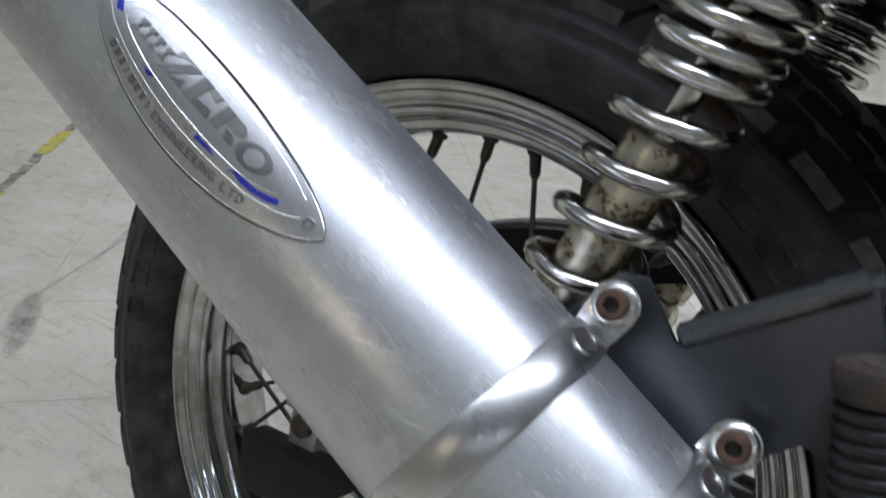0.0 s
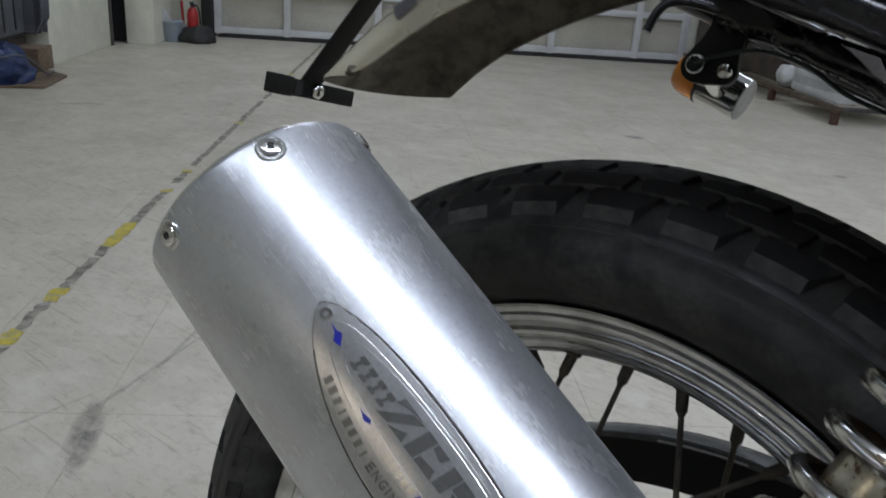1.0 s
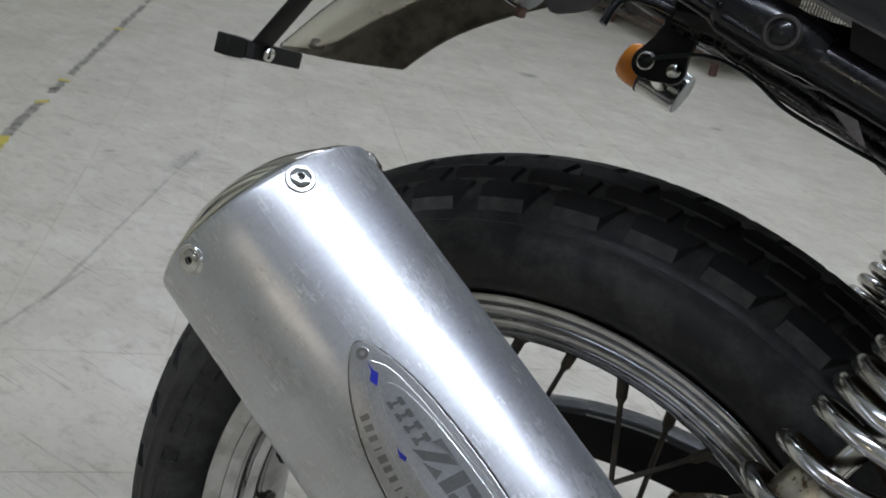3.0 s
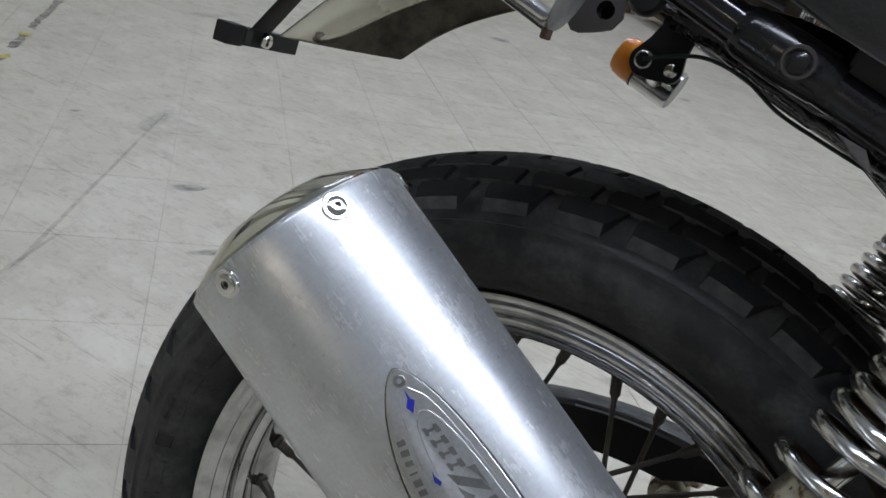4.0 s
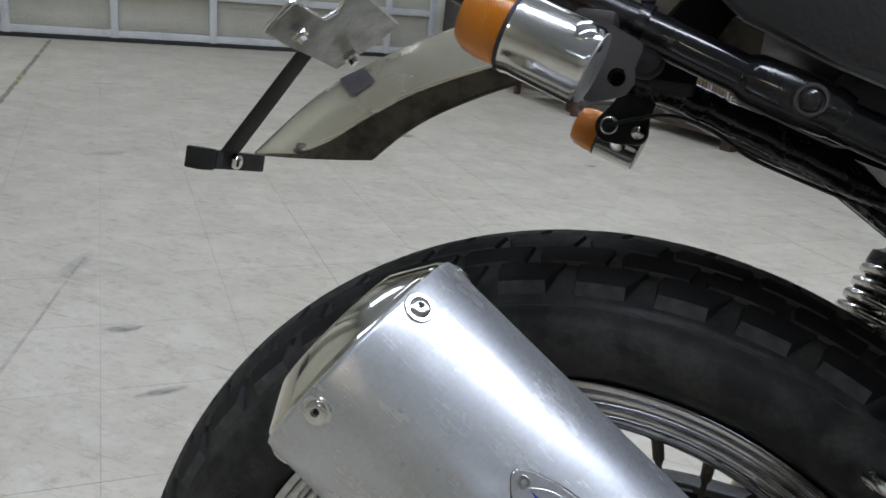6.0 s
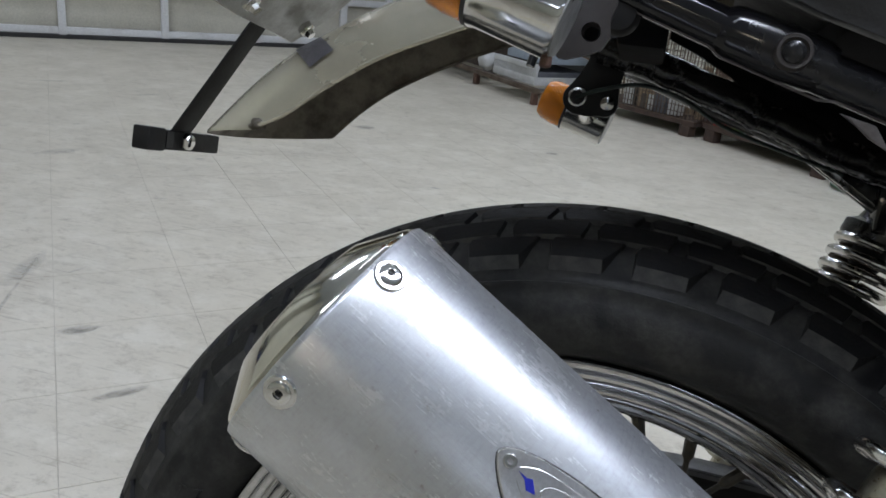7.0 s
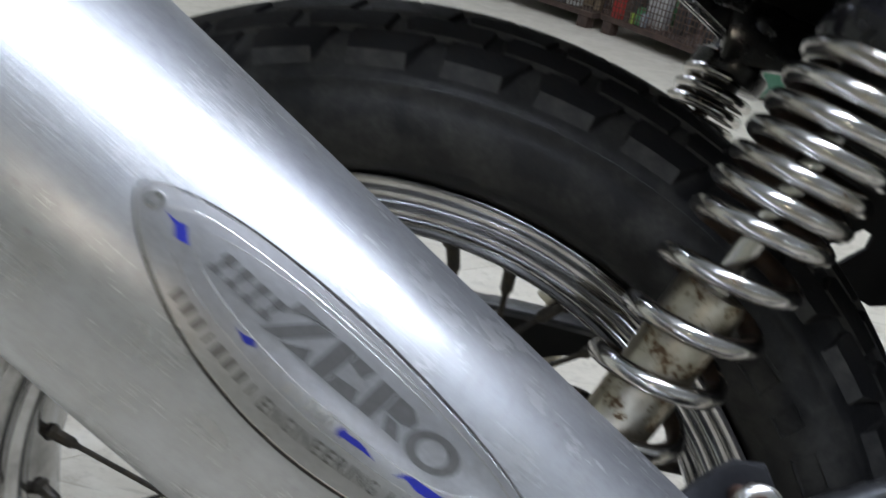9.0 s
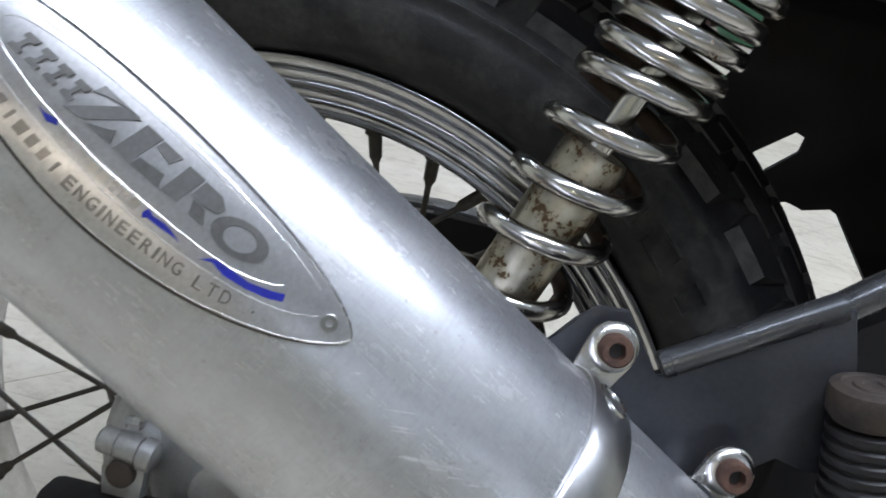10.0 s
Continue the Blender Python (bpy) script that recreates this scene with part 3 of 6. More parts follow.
for k in range(4):
    plastic_tray(k)
bm = heap(B(), (WEST + 0.02, 3.84, 0.06), (0.17, 0.22, 0.12), 5)
thing("tarpaulin", lumpy(lumpy(bm, 8.0, 0.05, 5.0), 24.0, 0.018, 9.0), TARP, "crumpled blue tarpaulin lying on the floor", "tarpaulin")
thing("doormat", slab(B(), [(WEST + 0.02, 3.66, 0), (WEST + 0.30, 3.72, 0), (WEST + 0.27, 4.10, 0), (WEST + 0.02, 4.33, 0)], (0, 0, 0.012)), WOOD, "ragged brown mat on the floor", "mat")
thing("wood_block", box(B(), (WEST - 0.05, 4.12, 0.012), (WEST + 0.12, 4.32, 0.14), bevel=0.006), WOOD, "short offcut of pale wood", "wood block")
thing("orange_block", box(B(), (WEST + 0.02, 3.61, 0.0), (WEST + 0.08, 3.68, 0.06), bevel=0.01), ORANGE, "small dusty orange block beside the tarpaulin", "block")
tp = [(WEST + 0.04, 3.6, 0.12), (WEST + 0.2, 3.72, 0.16), (WEST + 0.24, 3.9, 0.05), (WEST + 0.2, 4.1, 0.03)]
thing("hose", tube(B(), smooth_path(tp), 0.005), CRATE, "thin grey hose lying over the tarpaulin", "hose")

# extinguisher, buckets and broom by the door
ext = group_thing("fire_extinguisher", "small red fire extinguisher standing by the shutter door", "extinguisher", "", ROOM @ pose(-1.62, 6.08, 0))
part("cylinder", lathe(B(), (0, 0, 0), (0, 0, 1), [(0, 0.036), (0.008, 0.043), (0.20, 0.043), (0.235, 0.032), (0.25, 0.015)], 24), RED, ext)
part("valve", lathe(B(), (0, 0, 0.245), (0, 0, 1), [(0, 0.015), (0.025, 0.015), (0.032, 0.009)], 12), DARK_GAP, ext)
part("handle", box(B(), (-0.010, -0.06, 0.276), (0.010, 0.02, 0.289), bevel=0.003), DARK_GAP, ext)
part("hose", tube(B(), smooth_path([(0, 0, 0.265), (0.04, -0.02, 0.26), (0.058, -0.02, 0.19), (0.056, -0.015, 0.08)]), 0.006), DARK_GAP, ext)
bucket = group_thing("bucket", "pale blue plastic bucket holding white sheets", "bucket", "", ROOM @ pose(-1.745, 5.96, 0))
part("pail", lathe(B(), (0, 0, 0), (0, 0, 1), [(0, 0.062), (0.14, 0.082), (0.147, 0.087), (0.153, 0.082), (0.14, 0.076), (0.015, 0.058)], 24), PALE_BLUE, bucket)
part("sheet", box(B(), (-0.05, -0.01, 0.07), (0.035, 0.0, 0.25), pose(0, 0, 0, 6, -22, 20)), WHITE_PLASTIC, bucket)
part("sheet", box(B(), (-0.015, 0.02, 0.07), (0.06, 0.03, 0.245), pose(0, 0, 0, -8, -26, 10)), WHITE_PLASTIC, bucket)
thing("dark_bag", lumpy(heap(B(), (-1.57, 5.96, 0.04), (0.13, 0.09, 0.09), 4), 14, 0.03, 4), DARK_GAP, "dark crumpled bag on the floor", "bag")
broom = group_thing("broom", "upright broom with a red and white handle", "broom", "", ROOM @ pose(-1.70, 6.14, 0, 0, -3, 0))
part("brush", box(B(), (-0.02, -0.07, 0), (0.02, 0.07, 0.12), bevel=0.01), WHITE_PLASTIC, broom)
part("handle", lathe(B(), (0, 0, 0.115), (0, 0, 1), [(0, 0.011), (0.18, 0.011)], 10), RED, broom)
part("sleeve", box(B(), (-0.022, -0.022, 0.29), (0.022, 0.022, 0.50), bevel=0.006), WHITE_PLASTIC, broom)
part("grip", lathe(B(), (0, 0, 0.50), (0, 0, 1), [(0, 0.013), (0.10, 0.013), (0.22, 0.010)], 10), DARK_GAP, broom)


CRATE_BROWN = surface("dull_brown_grey_steel", (0.105, 0.095, 0.082), (0.065, 0.056, 0.046), 0.6, 0.75, 0.0, 3, 120, 0.1)
# ---- containers along the east side ----
def wire_panel(bm, origin, across, up, nx, nz, r):
    o, a, u = Vector(origin), Vector(across), Vector(up)
    for i in range(nx + 1):
        p = o + a * (i / nx)
        d = u.normalized()
        lathe(bm, p, d, [(0, r), (u.length, r)], 4, False)
    for i in range(nz + 1):
        p = o + u * (i / nz)
        lathe(bm, p, a.normalized(), [(0, r), (a.length, r)], 4, False)
    return bm


def mesh_container(u, v, du, dv, h, base, wire, frame, label, turn=0, fx=22, fz=9):
    c = group_thing("mesh_container", label, "container", "mesh containers", ROOM @ pose(u, v, 0, 0, 0, turn))
    for x in (0.03, du - 0.03):
        for y in (0.06, dv - 0.06):
            part("foot", box(B(), (x - 0.03, y - 0.035, 0), (x + 0.03, y + 0.035, base), bevel=0.004), frame, c)
    part("base", box(B(), (0, 0, base), (du, dv, base + 0.028), bevel=0.004), frame, c)
    z = base + 0.028
    for name, o, a in (("front_mesh", (0, 0, z), (0, dv, 0)), ("side_mesh", (0, 0, z), (du, 0, 0)), ("side_mesh", (0, dv, z), (du, 0, 0)), ("back_mesh", (du, 0, z), (0, dv, 0))):
        part(name, wire_panel(B(), o, a, (0, 0, h), fx, fz, 0.0028), wire, c, smooth=0)
    part("top_frame", tube(B(), [(0, 0, z + h), (0, dv, z + h), (du, dv, z + h), (du, 0, z + h)], 0.012, 6, closed=True), frame, c)
    return c


def slotted_crate(u, v, du, dv, h, z, mat, label, n=14):
    c = group_thing("slotted_crate", label, "crate", "slotted crates", ROOM @ pose(u, v, z))
    part("bottom", box(B(), (0, 0, 0), (du, dv, 0.05), bevel=0.006), mat, c)
    part("rim", box(B(), (0, 0, h - 0.035), (0.03, dv, h), bevel=0.004), mat, c)
    part("back", box(B(), (du - 0.02, 0, 0.05), (du, dv, h)), mat, c)
    part("inside", box(B(), (0.04, 0.03, 0.05), (du - 0.03, dv - 0.03, h - 0.05)), CRATE, c)
    for k in range(n):
        y = 0.0 + (dv - 0.012) * k / (n - 1)
        part("slat", box(B(), (0.004, y, 0.05), (0.022, y + 0.012, h - 0.035)), mat, c)


rack = group_thing("steel_rack", "low pale steel rack with dark legs along the wall", "rack", "", ROOM)
for u in (2.42, 2.98):
    part("rail", box(B(), (u - 0.02, 3.90, 0.072), (u + 0.02, 6.38, 0.104), bevel=0.004), MESH_STEEL, rack)
for v in (3.93, 4.72, 5.55, 6.34):
    part("crossbar", box(B(), (2.44, v - 0.02, 0.075), (2.96, v + 0.02, 0.100), bevel=0.003), GREY_STEEL, rack)
    for u in (2.42, 2.98):
        part("leg", box(B(), (u - 0.018, v - 0.02, 0.0), (u + 0.018, v + 0.02, 0.074), bevel=0.003), RUST, rack)
thing("panel_box", box(B(), (2.47, 5.68, 0.100), (2.92, 6.34, 0.56), bevel=0.008), CRATE_BROWN, "dull grey brown sheet steel box on the rack", "box")
thing("panel_box", box(B(), (2.52, 4.86, 0.100), (2.92, 5.60, 0.50), bevel=0.008), DARK_WOOD, "dark brown weathered wooden box on the rack", "box")
thing("cloth", lumpy(heap(B(), (2.50, 4.74, 0.165), (0.06, 0.085, 0.068), 4), 18, 0.02, 6), WHITE_PLASTIC, "pale lilac grey crumpled cloth on the rack", "cloth")
slotted_crate(2.46, 4.02, 0.46, 0.55, 0.13, 0.104, WHITE_PLASTIC, "white slotted plastic tray on the rack", 22)
thing("carton", box(B(), (2.52, 4.05, 0.235), (2.90, 4.50, 0.40), bevel=0.006), PALE_BLUE, "pale grey blue carton on the slotted tray", "box")
mesh_container(2.86, 2.98, 0.9, 0.85, 0.50, 0.06, MESH_STEEL, RUST_BROWN, "brown grey wire mesh container full of parts", 9, 34, 14)
mesh_container(2.885, 2.105, 0.9, 0.85, 0.42, 0.065, MESH_RUST, RUST_BROWN, "rusty wire mesh container full of parts", -1, 34, 14)
rng = random.Random(4)
for k in range(30):
    v = 3.04 + rng.random() * 0.70
    u = 2.92 - 0.16 * (v - 2.95) + rng.random() ** 2 * 0.45
    s = 0.03 + rng.random() * 0.055
    z = 0.15 + rng.random() * 0.24
    mat = rng.choice([WHITE_PLASTIC, WHITE_PLASTIC, CARD, CRATE, ALU_WHITE, DARK_GAP, CRATE_BROWN])
    lab = {"white_plastic": "white", "brown_cardboard": "brown", "grey_plastic": "grey", "white_aluminium_frame": "pale metal", "dark_rubber_and_shade": "black"}.get(mat.name, "rusty brown")
    bm = box(B(), (-s / 2, -s * 0.6, 0), (s / 2, s * 0.6, z - 0.09), pose(u, v, 0.09, 0, 0, rng.uniform(-30, 30)), bevel=0.006)
    thing("machine_part", bm, mat, lab + " boxy part inside the brown grey mesh container", "part", "parts in the mesh container")
for k in range(28):
    u, v = 2.97 + rng.random() * 0.45, 2.17 + rng.random() * 0.72
    s = 0.035 + rng.random() * 0.05
    mat, lab = [(CRATE, "grey"), (CRATE_BROWN, "rusty brown"), (BRIGHT_GREEN, "green"), (CARD, "brown"), (DARK_GAP, "black"), (WHITE_PLASTIC, "white"), (DARK_GAP, "black")][k % 7]
    bm = box(B(), (-s / 2, -s / 2, 0), (s / 2, s / 2, 0.05 + rng.random() * 0.22), pose(u, v, 0.093, 0, 0, rng.uniform(-40, 40)), bevel=0.008)
    thing("machine_part", bm, mat, lab + " boxy part inside the rusty mesh container", "part", "parts in the mesh container")
for name, v0, v1, z0, z1, u, mat, lab in (("red_packet", 2.800, 2.872, 0.094, 0.205, 2.915, RED, "red"), ("green_packet", 2.795, 2.825, 0.206, 0.245, 2.920, BRIGHT_GREEN, "green"),
                                          ("lime_packet", 2.700, 2.735, 0.094, 0.150, 2.915, YELLOW_GREEN, "lime"), ("green_packet", 2.665, 2.697, 0.094, 0.185, 2.920, BRIGHT_GREEN, "green"),
                                          ("lilac_packet", 2.622, 2.660, 0.094, 0.160, 2.915, PALE_BLUE, "greyish lilac")):
    bm = box(B(), (u, v0 + 0.025, z0), (u + 0.032, v1 + 0.025, z1), bevel=0.007)
    thing(name, lumpy(bm, 30, 0.004, 2), mat, lab + " packet behind the rusty wire mesh", "packet")
thing("paper_scrap", lumpy(heap(B(), (3.26, 2.50, 0.012), (0.030, 0.022, 0.018), 3), 40, 0.012, 3), WHITE_PLASTIC, "small crumpled white paper scrap on the floor", "paper scrap")
bin_profile = [(0.0, 0.262), (0.012, 0.270), (0.03, 0.270), (0.04, 0.262), (0.27, 0.254), (0.28, 0.262), (0.30, 0.262), (0.31, 0.252), (0.55, 0.244), (0.56, 0.254), (0.58, 0.254), (0.575, 0.240), (0.10, 0.246)]
thing("green_bin", lathe(B(), (2.975, 1.895, 0), (0.05, 0, 1), [(z, r * 0.765) for z, r in bin_profile], 48), GREEN, "round dark green painted steel bin on the floor", "bin")

# ---- marks and tape on the floor ----
rng = random.Random(11)
bm = B()
v = -1.6
while v < 6.3:
    kind = 0 if rng.random() < (0.38 if v < 2.6 else 0.10) else 1
    l = rng.uniform(0.025, 0.060) if kind == 0 else rng.uniform(0.03, 0.09)
    u = -0.852 + 0.040 * max(0.0, v - 1.1)
    if rng.random() < (1.0 if kind == 0 else 0.90):
        w = 0.018 if kind == 0 else 0.012
        skew = rng.uniform(-0.012, 0.012)
        left = [(u - w + rng.uniform(-0.005, 0.005), v + l * i / 3 + skew) for i in range(4)]
        right = [(u + w + rng.uniform(-0.005, 0.005), v + l * i / 3 - skew) for i in range(4)]
        z = 0.0012 + rng.uniform(0, 0.0003)
        bm.faces.new([bm.verts.new((*q, z)) for q in left + right[::-1]]).material_index = kind
    v += l * rng.uniform(0.75, 1.25)
thing("floor_tape", bm, [TAPE_YELLOW, TAPE_DARK], "worn yellow and black marking tape on the floor", "tape", kind="structure", smooth=0)


def floor_mark(u, v, du, dv, turn, mat, seed):
    r = random.Random(seed)
    bm = B()
    k = 22
    bm.faces.new([bm.verts.new((du * math.cos(a) * q, dv * math.sin(a) * q, 0)) for a, q in ((2 * math.pi * i / k, r.uniform(0.7, 1.1)) for i in range(k))])
    thing("floor_mark", bm, mat, "grey scuff mark on the vinyl floor", "stain", "floor marks", "structure", ROOM @ pose(u, v, 0.0009, 0, 0, turn), 0)


for k, (u, v, du, dv, turn, mat) in enumerate((
        (1.074, 3.30, 0.055, 0.05, 0, SCUFF), (-0.282, 2.907, 0.10, 0.05, 20, SCUFF_FAINT), (-0.266, 1.345, 0.055, 0.022, 4, SCUFF),
        (-0.20, 1.06, 0.06, 0.016, 12, SCUFF), (-0.37, 1.73, 0.035, 0.13, -22, SCUFF_FAINT), (0.153, 4.114, 0.09, 0.02, 10, SCUFF_FAINT),
        (1.786, 2.716, 0.035, 0.03, 0, SCUFF), (-0.60, 0.75, 0.035, 0.13, 8, SCUFF), (-0.30, 4.5, 0.12, 0.03, 0, SCUFF_FAINT), (-1.55, 3.4, 0.12, 0.03, 20, SCUFF_FAINT))):
    floor_mark(u, v, du, dv, turn, mat, k)
rng = random.Random(31)
for k in range(26):
    u, v = rng.uniform(-0.6, 2.3), rng.uniform(1.3, 5.2)
    floor_mark(u, v, rng.uniform(0.010, 0.032), rng.uniform(0.006, 0.014), rng.uniform(0, 180), rng.choice([SCUFF, SCUFF_FAINT, SCUFF_FAINT]), 40 + k)
for k, (a, b2) in enumerate((((-0.62, 0.62), (-0.30, 2.0)), ((-0.66, 0.70), (-0.42, 1.25)), ((-0.9, 0.55), (-0.55, 0.95)))):
    d = Vector((b2[0] - a[0], b2[1] - a[1], 0))
    n = Vector((-d.y, d.x, 0)).normalized() * 0.006
    bm = B()
    bm.faces.new([bm.verts.new(Vector((*a, 0.0010 + 0.0001 * k)) + q) for q in (n, -n, d - n * 0.5, d + n * 0.5)])
    thing("tyre_streak", bm, SCUFF_FAINT, "long faint tyre streak on the vinyl floor", "stain", "floor marks", "structure", smooth=0)
# ---- the motorcycle ----
# Its parts are drawn with the wheel's hub at (0, 0, 0): x forward, y to its left, z up in the wheel's plane.
HUB = pose(0, 0, 0, -LEAN) @ Vector((0, 0, HUB_HEIGHT))
motorcycle = group_thing("motorcycle", "parked motorcycle, its rear wheel and polished muffler in view", "motorcycle", "", pose(0, 0, 0, LEAN))

# -- tyre --
TUBE_A, TUBE_W = 0.269, 0.0695


SIDE_PHI = [80, 88, 96, 103, 109, 114, 120]
SIDE_Y = [0.0684, 0.0676, 0.0640, 0.0585, 0.0520, 0.0455, 0.0400]
SIDE_R = [0.2811, 0.2722, 0.2632, 0.2562, 0.2513, 0.2484, 0.2465]


def tyre_point(theta, phi, h=0.0):
    """theta: degrees round the wheel from the top towards the front; phi: degrees from the crown towards the left side."""
    p = radians(phi)
    w = TUBE_W + h
    y, r = w * math.sin(p), TUBE_A + w * math.cos(p)
    if abs(phi) > 80:
        y = math.copysign(float(np.interp(abs(phi), SIDE_PHI, SIDE_Y)), phi)
        r = float(np.interp(abs(phi), SIDE_PHI, SIDE_R)) + h * 0.2
    a = radians(theta)
    return Vector((r * math.sin(a), y, r * math.cos(a)))


bm = B()
phis = [-120, -114, -109, -103, -96, -88, -80, -76, -70.4, -69.8, -68.0, -67.4, -63.2, -62.6, -50, -36, -22, -8, 0, 8, 22, 36, 50, 62.6, 63.2, 67.4, 68.0, 69.8, 70.4, 76, 80, 88, 96, 103, 109, 114, 120]


def carcass_height(phi):
    a = abs(phi)
    return -0.0027 if a < 63.0 else -0.0022 if a < 67.7 else -0.0006 if a < 70.0 else -0.0012 if a < 77 else 0.0


rings = []
SEG = 168
for k in range(SEG):
    rings.append([bm.verts.new(tyre_point(360 * k / SEG, p, carcass_height(p))) for p in phis])
for k in range(SEG):
    p, q = rings[k], rings[(k + 1) % SEG]
    for i in range(len(phis) - 1):
        bm.faces.new((p[i], p[i + 1], q[i + 1], q[i]))
tyre = part("tyre", bm, RUBBER, motorcycle, "black worn tyre with blocky tread", 55)


def tread_mesh(name, rows, foot):
    """A block from rows of (phi, theta from, theta to); its sides go down into the groove, the last row's side slopes out to foot."""
    bm = B()
    spots = {}

    def vert(theta, phi):
        v = bm.verts.new(tyre_point(theta, phi, 0.0))
        spots[v] = (theta, phi)
        return v

    top = [[vert(a + (b - a) * i / 3, phi) for i in range(4)] for phi, a, b in rows]
    for p, q in zip(top, top[1:]):
        for i in range(3):
            bm.faces.new((p[i], p[i + 1], q[i + 1], q[i]))
    rim = top[0] + [r[3] for r in top[1:-1]] + top[-1][::-1] + [r[0] for r in top[1:-1]][::-1]
    mid = sum(r[1] + r[2] for r in rows) / (2 * len(rows))
    low = []
    for v in rim:
        theta, phi = spots[v]
        low.append(bm.verts.new(tyre_point(mid + (theta - mid) * 1.05, foot if phi == rows[-1][0] else phi - (1.4 if phi == rows[0][0] else 0) * (1 if foot > 0 else -1), -0.0031)))
    n = len(rim)
    for i in range(n):
        f = bm.faces.new((rim[i], rim[(i + 1) % n], low[(i + 1) % n], low[i]))
        if spots[rim[i]][1] == spots[rim[(i + 1) % n]][1] == rows[-1][0]:
            f.material_index = 1
    return link_mesh(name, bm, [TREAD, BLOCK_SIDE], 25)


PITCHES = 40
STEP = 360 / PITCHES
ROWS_NEAR = [([(43.5, -4.3, 2.9), (47, -4.7, 2.4), (54.5, -4.6, 0.9)], 62.0, 0.0),
             ([(30, -3.5, 3.9), (35, -4.0, 3.7), (41.6, -3.7, 3.2)], 42.6, 0.45),
             ([(15.5, -3.4, 4.1), (21, -4.0, 3.8), (27.8, -3.7, 3.2)], 28.7, 0.02),
             ([(1.5, -3.6, 4.3), (7, -4.1, 4.0), (13.5, -4.0, 3.6)], 14.2, 0.5)]
ROWS_FAR = [([(29, -2.5, 5.3), (40, -3.3, 4.4), (50, -4.0, 3.2), (59.5, -3.3, 1.3)], 65, 0.5),
            ([(2.5, -3.3, 4.7), (14, -3.8, 4.2), (25.5, -4.4, 3.3)], 26.5, 0.95)]
for side, block_rows in ((-1, ROWS_NEAR), (1, ROWS_FAR)):
    for shape, foot, shift in block_rows:
        mesh = tread_mesh("tread_block", [(side * p, a, b) for p, a, b in shape], side * foot)
        for k in range(PITCHES):
            ob = new("tread_block", mesh)
            ob.parent = tyre
            ob.matrix_basis = Matrix.Rotation(radians((k + shift) * STEP + 6.0), 4, "Y")
# raised shapes and a ridge on the sidewall
for side in (-1, 1):
    for t0 in (38, 150, 262):
        for k in range(6):
            bm = B()
            t = t0 + k * 6.2
            w = 2.1 if k != 2 else 1.2
            q = [tyre_point(t + dt + (0.35 if ph > 88 else -0.35), side * ph, 0.0) for dt, ph in ((-w, 83), (w, 83), (w, 94), (-w, 94))]
            tube(bm, q, 0.0012, 4, closed=True)
            part("raised_mark", bm, RUBBER, tyre)

# -- rim, hub and spokes --
half = [(-0.0445, 0.2477), (-0.0468, 0.2462), (-0.0470, 0.2432), (-0.0448, 0.2405), (-0.0418, 0.2388), (-0.0405, 0.2352), (-0.0412, 0.2330),
        (-0.0395, 0.2305), (-0.0362, 0.2290), (-0.0352, 0.2262), (-0.0358, 0.2243), (-0.0335, 0.2222), (-0.0270, 0.2212), (-0.0245, 0.2165), (-0.0215, 0.2140), (-0.010, 0.2128), (0.0, 0.2125)]
profile = half + [(-y, r) for y, r in half[-2::-1]]
outer = [(0.041, 0.2477), (0.036, 0.236), (0.018, 0.2205), (0, 0.219), (-0.018, 0.2205), (-0.036, 0.236), (-0.041, 0.2477)]
rim = part("rim", revolve(B(), profile + outer, 160), RIM_STEEL, motorcycle, "chromed steel wheel rim with stepped sides", 50)
hubp = [(-0.050, 0.02), (-0.050, 0.088), (-0.045, 0.096), (-0.030, 0.096), (-0.026, 0.088), (-0.02, 0.060), (0.018, 0.050), (0.026, 0.060), (0.030, 0.064), (0.036, 0.064), (0.040, 0.050), (0.06, 0.030), (0.06, 0.018)]
part("hub", revolve(B(), hubp, 48, closed=True), HUB_ALU, rim, "dull cast aluminium drum hub")


def spoke(theta, near, lean_to):
    a = radians(theta)
    head = Vector((0.2125 * math.sin(a), -0.003 if near else 0.003, 0.2125 * math.cos(a)))
    fl, fy = (0.092, -0.036) if near else (0.060, 0.033)
    c = radians(theta + lean_to)
    foot = Vector((fl * math.sin(c), fy, fl * math.cos(c)))
    d = (foot - head).normalized()
    part("spoke", tube(B(), [head + d * 0.012, foot], 0.0019, 8), SPOKE, rim)
    part("nipple", lathe(B(), head - d * 0.001, d, [(0, 0.0060), (0.003, 0.0060), (0.0045, 0.0042), (0.017, 0.0038), (0.0185, 0.0026), (0.020, 0.0024)], 8), SPOKE, rim)


for k in range(36):
    kind = k % 4
    spoke(6.8 + 10 * k, kind in (0, 2), (38, 62, -38, -62)[kind])

# -- muffler --
MUF_A, MUF_D, MUF_R = Vector((0, -0.23646, 0.2197)), Vector((0.83004, 0.09158, -0.55014)).normalized(), 0.0503
MUF_U = Vector((0.0185, -0.043, 0.0205))
MUF_U = (MUF_U - MUF_D * MUF_U.dot(MUF_D)).normalized()
MUF_W = MUF_D.cross(MUF_U)


def on_muffler(s, ang, r=MUF_R):
    a = radians(ang)
    return MUF_A + MUF_D * s + (MUF_U * math.cos(a) + MUF_W * math.sin(a)) * r


